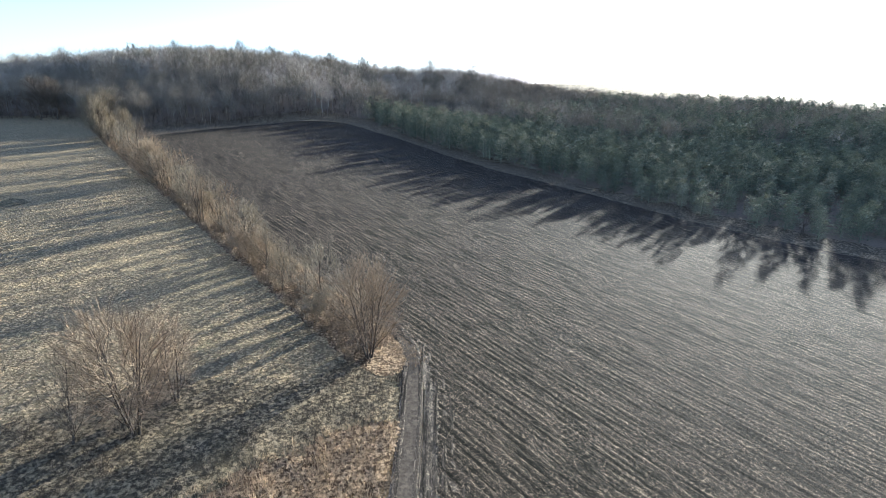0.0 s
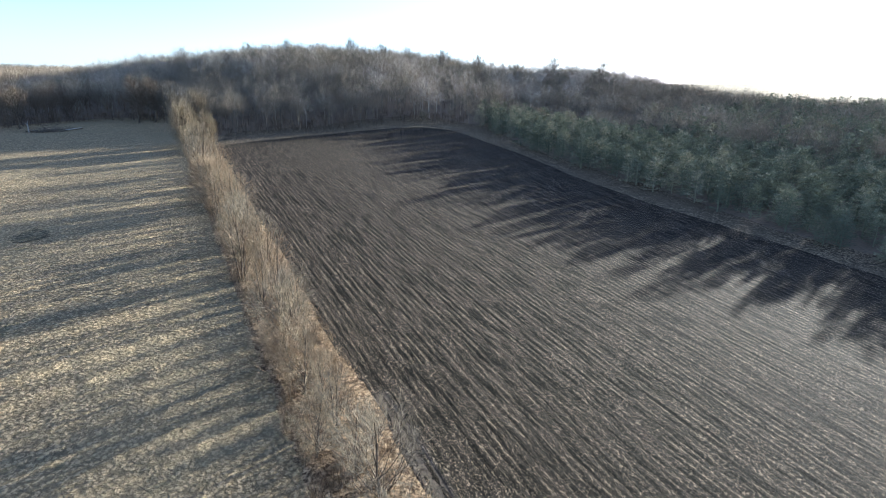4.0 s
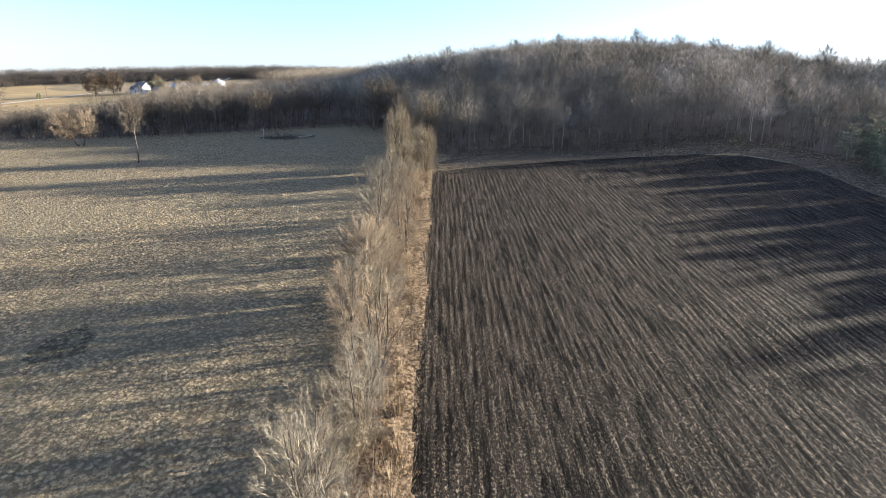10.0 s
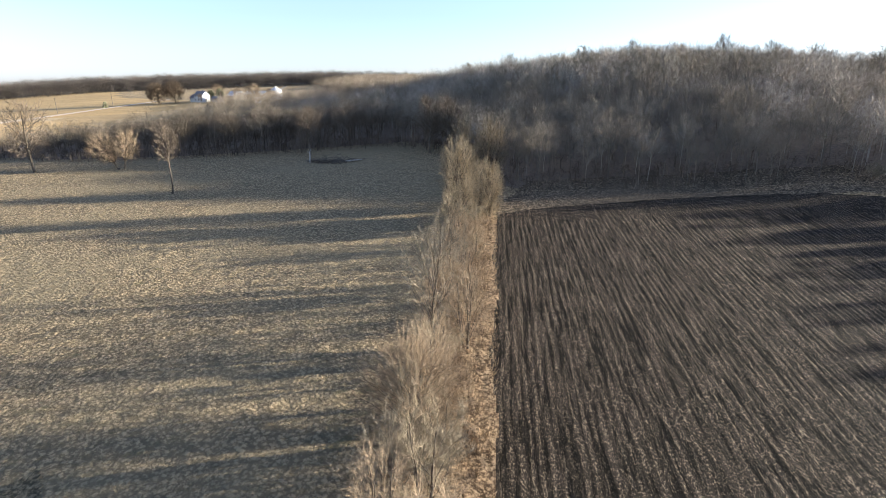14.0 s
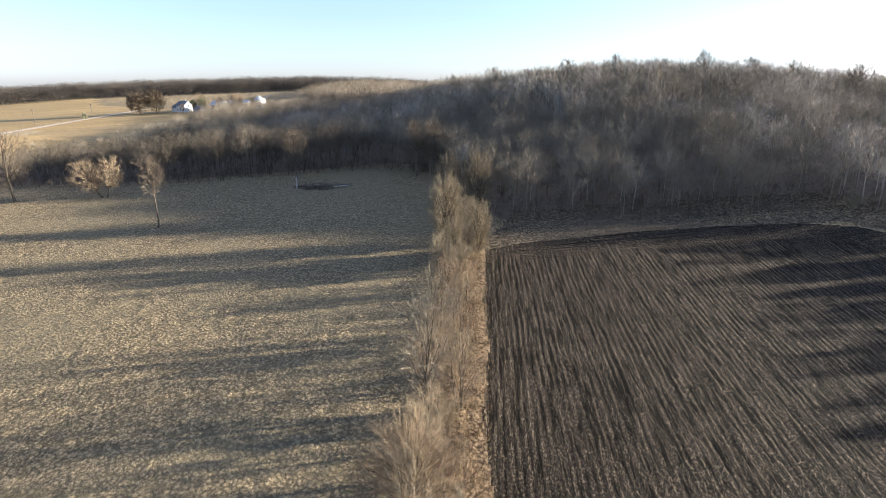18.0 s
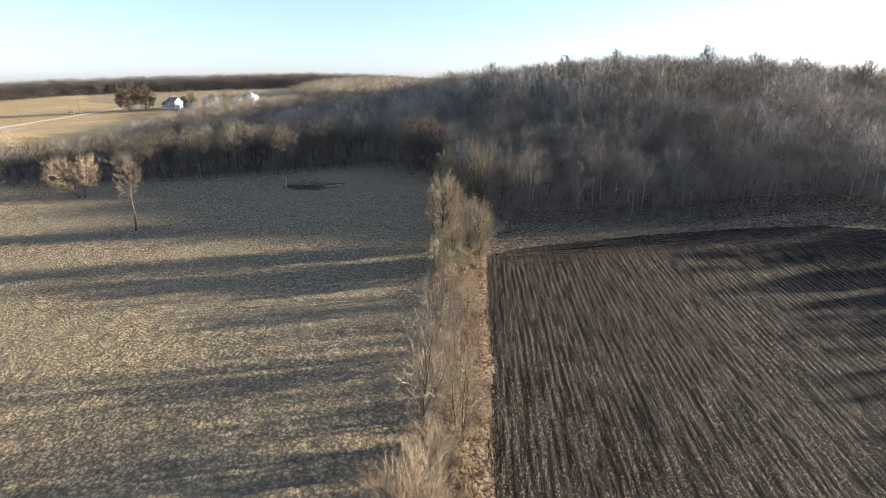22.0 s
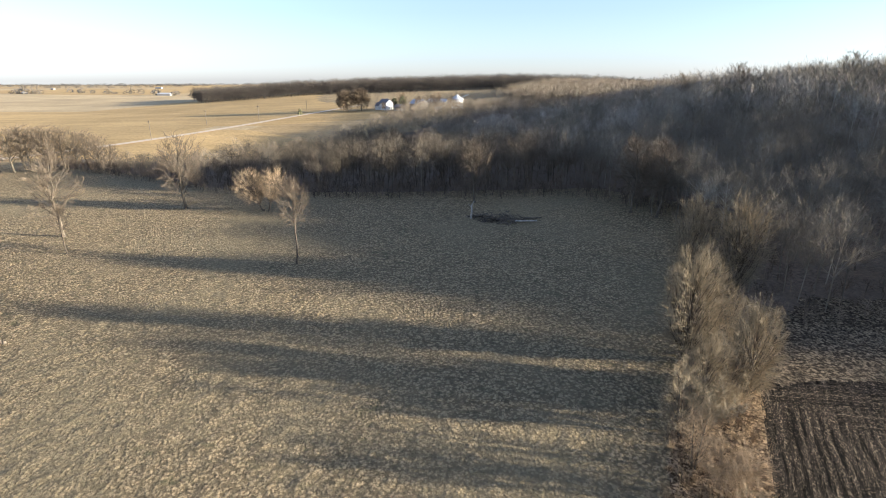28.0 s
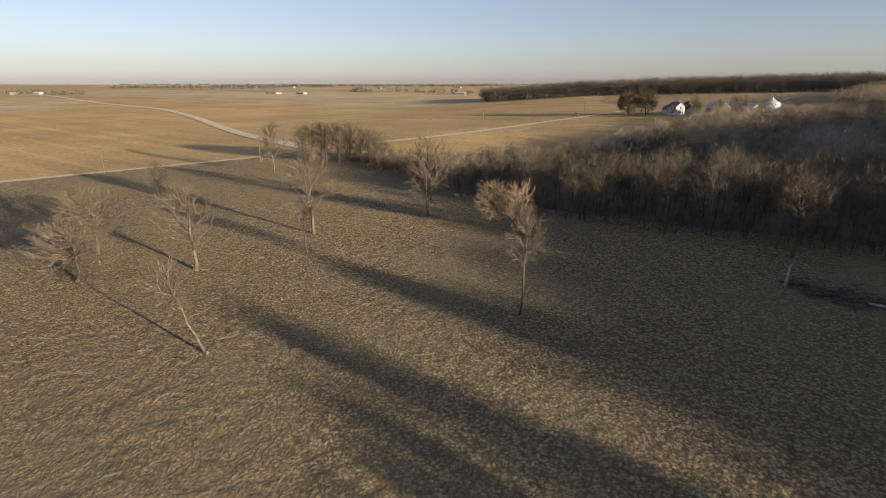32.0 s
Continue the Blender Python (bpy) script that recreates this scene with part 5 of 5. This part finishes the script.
def utility_pole(x, y, turn, h=9.5):
    ob = thing("utility_pole", x, y, turn, "weathered wooden utility pole with a crossarm", "utility pole", "roadside poles", sink=0.3)
    part("shaft", tube(0.15, 0.1, 0, h, 8), M_POLE, ob)
    arm = part("crossarm", box(0, 0, h - 0.6, 2.2, 0.14, 0.16, 0.02), M_POLE, ob)
    for k in (-1.0, 0.35, 1.0):
        part("insulator", tube(0.07, 0.05, h - 0.52, h - 0.3, 8, k), M_ROOF, arm)
    return ob


for x, y, turn in ((-369.9, 108.3, 40), (-428.8, 136.2, 40), (-444.0, 168.5, 30), (-294.8, 48.4, 60), (-468.0, 205.0, 30), (-271.0, 2.0, 60)):
    utility_pole(x, y, turn)
mail = thing("mailbox_post", -291.5, 50.5, 20, "small dark box on a post beside the road", "mailbox")
part("post", box(0, 0, 0.5, 0.12, 0.12, 1.2, 0.01), M_POLE, mail)
part("box", box(0, 0, 1.3, 0.9, 0.5, 0.5, 0.08), M_ROOF, mail)


def evergreen(name, x, y, h, wide, material, label, seed):
    """A dense conifer with boughs to the ground."""
    r2 = random.Random(seed)
    ob = thing(name, x, y, r2.uniform(0, 360), label, "tree")
    boughs = []
    z = 0.4
    while z < h:
        u = z / h
        reach = (1 - u ** 3.0) ** 0.6 * wide * r2.uniform(0.75, 1.1) + 0.3
        for k in range(34):
            a = r2.uniform(0, 6.3)
            o = reach * r2.uniform(0.35, 1.0)
            m = Vector((math.cos(a) * o * 0.6, math.sin(a) * o * 0.6, z))
            boughs.append((m, m + Vector((math.cos(a) * o * 0.5, math.sin(a) * o * 0.5, r2.uniform(-0.3, 0.9))), 0.3, 0.03, 1))
        z += 0.55
    for nm, (co, fa), m in (("trunk", rods([(Vector((0, 0, -0.3)), Vector((0, 0, h * 0.9)), 0.35, 0.05, 0)], 0.05, 8), M_TRUNK), ("crown", spikes(boughs, 0.3), material)):
        p = new(nm, tri_mesh(nm, co, fa, m))
        p.parent = ob
    return ob


def round_tree(name, x, y, h, spread_m, material, label, seed):
    """A dense rounded tree with fine twigs down to the ground."""
    ob = thing(name, x, y, seed * 50, label, "tree")
    trunk = rods([(Vector((0, 0, -0.3)), Vector((0.2, 0.1, h * 0.7)), 0.35, 0.1, 0)], 0.05, 8)
    crown = wood_kind(seed, h, spread_m / h, limbs=14, twigs=6000, tr=0.15, low=0.04, long=1.3)
    for nm, (co, fa), m in (("trunk", trunk, M_TRUNK), ("crown", crown, material)):
        p = new(nm, tri_mesh(nm, co, fa, m))
        p.parent = ob
    return ob


round_tree("yard_tree", -458.0, 231.0, 15.0, 7.2, M_CEDAR, "dense dark-brown tree with a rounded crown by the farm lane", 1)
round_tree("yard_tree", -456.0, 242.0, 15.5, 7.0, M_CEDAR, "tall dense rusty-brown tree beside the farmyard", 2)
evergreen("yard_conifer", -440.0, 268.0, 9.0, 3.5, M_PINE, "dark green conifer behind the farmhouse", 3)
evergreen("yard_conifer", -446.0, 264.0, 8.0, 3.5, M_PINE, "dark green conifer behind the farmhouse", 4)
evergreen("roadside_shrub", -461.8, 198.8, 3.8, 1.8, M_PINE, "small dark evergreen shrub beside the lane", 5)
for x, y, sz in ((-424.0, 262.0, 0.6), (-418.0, 270.0, 0.7), (-428.0, 276.0, 0.75), (-415.0, 284.0, 0.7), (-420.0, 296.0, 0.65), (-436.0, 252.0, 0.5), (-432.0, 286.0, 0.8), (-410.0, 292.0, 0.7)):
    plant("yard_tree", OAK[0], x, y, sz * 0.75, x * 13 % 360, "leafless tree in front of the farm buildings", "tree", "yard trees")
plant("yard_tree", YARD_TREE, -452.0, 272.0, 0.95, 40, "leafless tree in the farmyard", "tree", "yard trees", wide=0.8)
plant("yard_tree", YARD_TREE, -436.0, 293.0, 0.95, 140, "leafless tree in the farmyard", "tree", "yard trees", wide=0.8)

# dead snag and brush pile
snag = thing("dead_snag", -166.0, 174.5, 30, "bleached broken stump of a dead tree", "dead tree")
co, fa = rods([(Vector((0, 0, -0.2)), Vector((0.15, 0.1, 1.5)), 0.24, 0.2, 0), (Vector((0.15, 0.1, 1.5)), Vector((-0.05, 0.45, 2.9)), 0.2, 0.13, 0), (Vector((-0.05, 0.45, 2.9)), Vector((0.35, 0.8, 3.8)), 0.13, 0.04, 0), (Vector((0.1, 0.2, 2.4)), Vector((-0.5, -0.2, 3.2)), 0.1, 0.03, 0)], 0.02, 8)
p = new("stump", tri_mesh("stump", co, fa, M_BLEACHED, True))
p.parent = snag
pile = thing("brush_pile", -161.6, 179.2, 50, "low heap of dark cut branches on the pasture", "brush pile")
r2 = random.Random(77)
sticks = []
for k in range(340):
    a, u = r2.uniform(0, 6.3), r2.random() ** 0.6
    c = Vector((math.cos(a) * u * 6.2 * (1 + 0.35 * math.sin(3 * a)), math.sin(a) * u * 2.8 * (1 + 0.3 * math.cos(5 * a)), r2.uniform(0, 3.0) * (1 - u * 0.8) * (0.6 + 0.4 * math.sin(5 * a + 1))))
    b = r2.uniform(0, 6.3)
    l = r2.uniform(0.6, 2.3)
    d = Vector((math.cos(b), math.sin(b), r2.uniform(-0.15, 0.7))) * l
    sticks.append((c - d * 0.5, c + d * 0.5, r2.uniform(0.05, 0.1), 0.03, 0))
p = new("tangle", tri_mesh("tangle", *rods(sticks, 0.02, 3), M_BRUSH))
p.parent = pile
for k, (x0, y0, x1, y1, z1) in enumerate(((3.0, -1.0, 7.4, -2.0, 1.0), (-4.0, 1.5, -7.0, 0.3, 0.4), (4.5, 1.2, 8.0, 2.6, 0.5))):
    p = new("log", tri_mesh("log", *rods([(Vector((x0, y0, 0.35)), Vector((x1, y1, z1)), 0.22, 0.14, 0)], 0.05, 8), M_BLEACHED if k == 0 else M_PALE, True))
    p.parent = pile
plant("pale_bush", HEDGE_BUSH[2], -55.5, 240.5, 0.85, 0, "pale leafless bush standing before the dark wood", "bush", wide=1.1)

# ---- the plain beyond ----
FARM_SPOTS = ((-1312.0, -938.0, 20), (-1345.0, -905.0, 70), (-1402.0, -342.0, 10), (-1398.0, -290.0, 40), (-1392.0, -275.0, 15), (-1376.0, 98.0, 60), (-2300.0, -250.0, 30), (-2600.0, -700.0, 10), (-2500.0, 60.0, 50), (-1660.0, -200.0, 20))
for k, (x, y, turn) in enumerate(FARM_SPOTS):
    building("distant_shed", x, y, turn, 18.0 + 5 * (k % 3), 9.0, 3.6, 2.2, M_WEATHERED if k % 3 else M_SHED, M_METAL if k % 2 else M_WEATHERED, "distant white farm building on the plain", "farm building", 0, 1, True, "distant buildings")
rngp = np.random.RandomState(9)
CLUMPS = [wood_kind(95 + k, 13.0, 0.8, limbs=0, twigs=60, tr=1.3, low=0.0, long=4.0) for k in range(4)]
LINES = (((-2322.0, -1382.0), (-3052.0, -635.0), 170), ((-3500.0, -1500.0), (-3500.0, 300.0), 230), ((-2700.0, -420.0), (-2900.0, 150.0), 34), ((-1680.0, -231.0), (-1640.0, -160.0), 8), ((-1700.0, -110.0), (-1520.0, 40.0), 12),
         ((-1325.0, -960.0), (-1430.0, -930.0), 12), ((-1300.0, -830.0), (-1325.0, -770.0), 8), ((-2050.0, -900.0), (-2150.0, -640.0), 9), ((-1390.0, 80.0), (-1360.0, 120.0), 5), ((-1394.0, -366.0), (-1399.0, -350.0), 3), ((-4200.0, -2600.0), (-4300.0, 900.0), 300))
X = np.concatenate([np.linspace(a[0], b[0], n) for a, b, n in LINES])
Y = np.concatenate([np.linspace(a[1], b[1], n) for a, b, n in LINES])
X, Y = X + rngp.uniform(-12, 12, len(X)), Y + rngp.uniform(-8, 8, len(Y))
forest("distant_tree_lines", CLUMPS, X, Y, 0.35, 1.0, M_CLUMP, "hazy lines of trees across the plain", "trees", 51, 1.0, True)
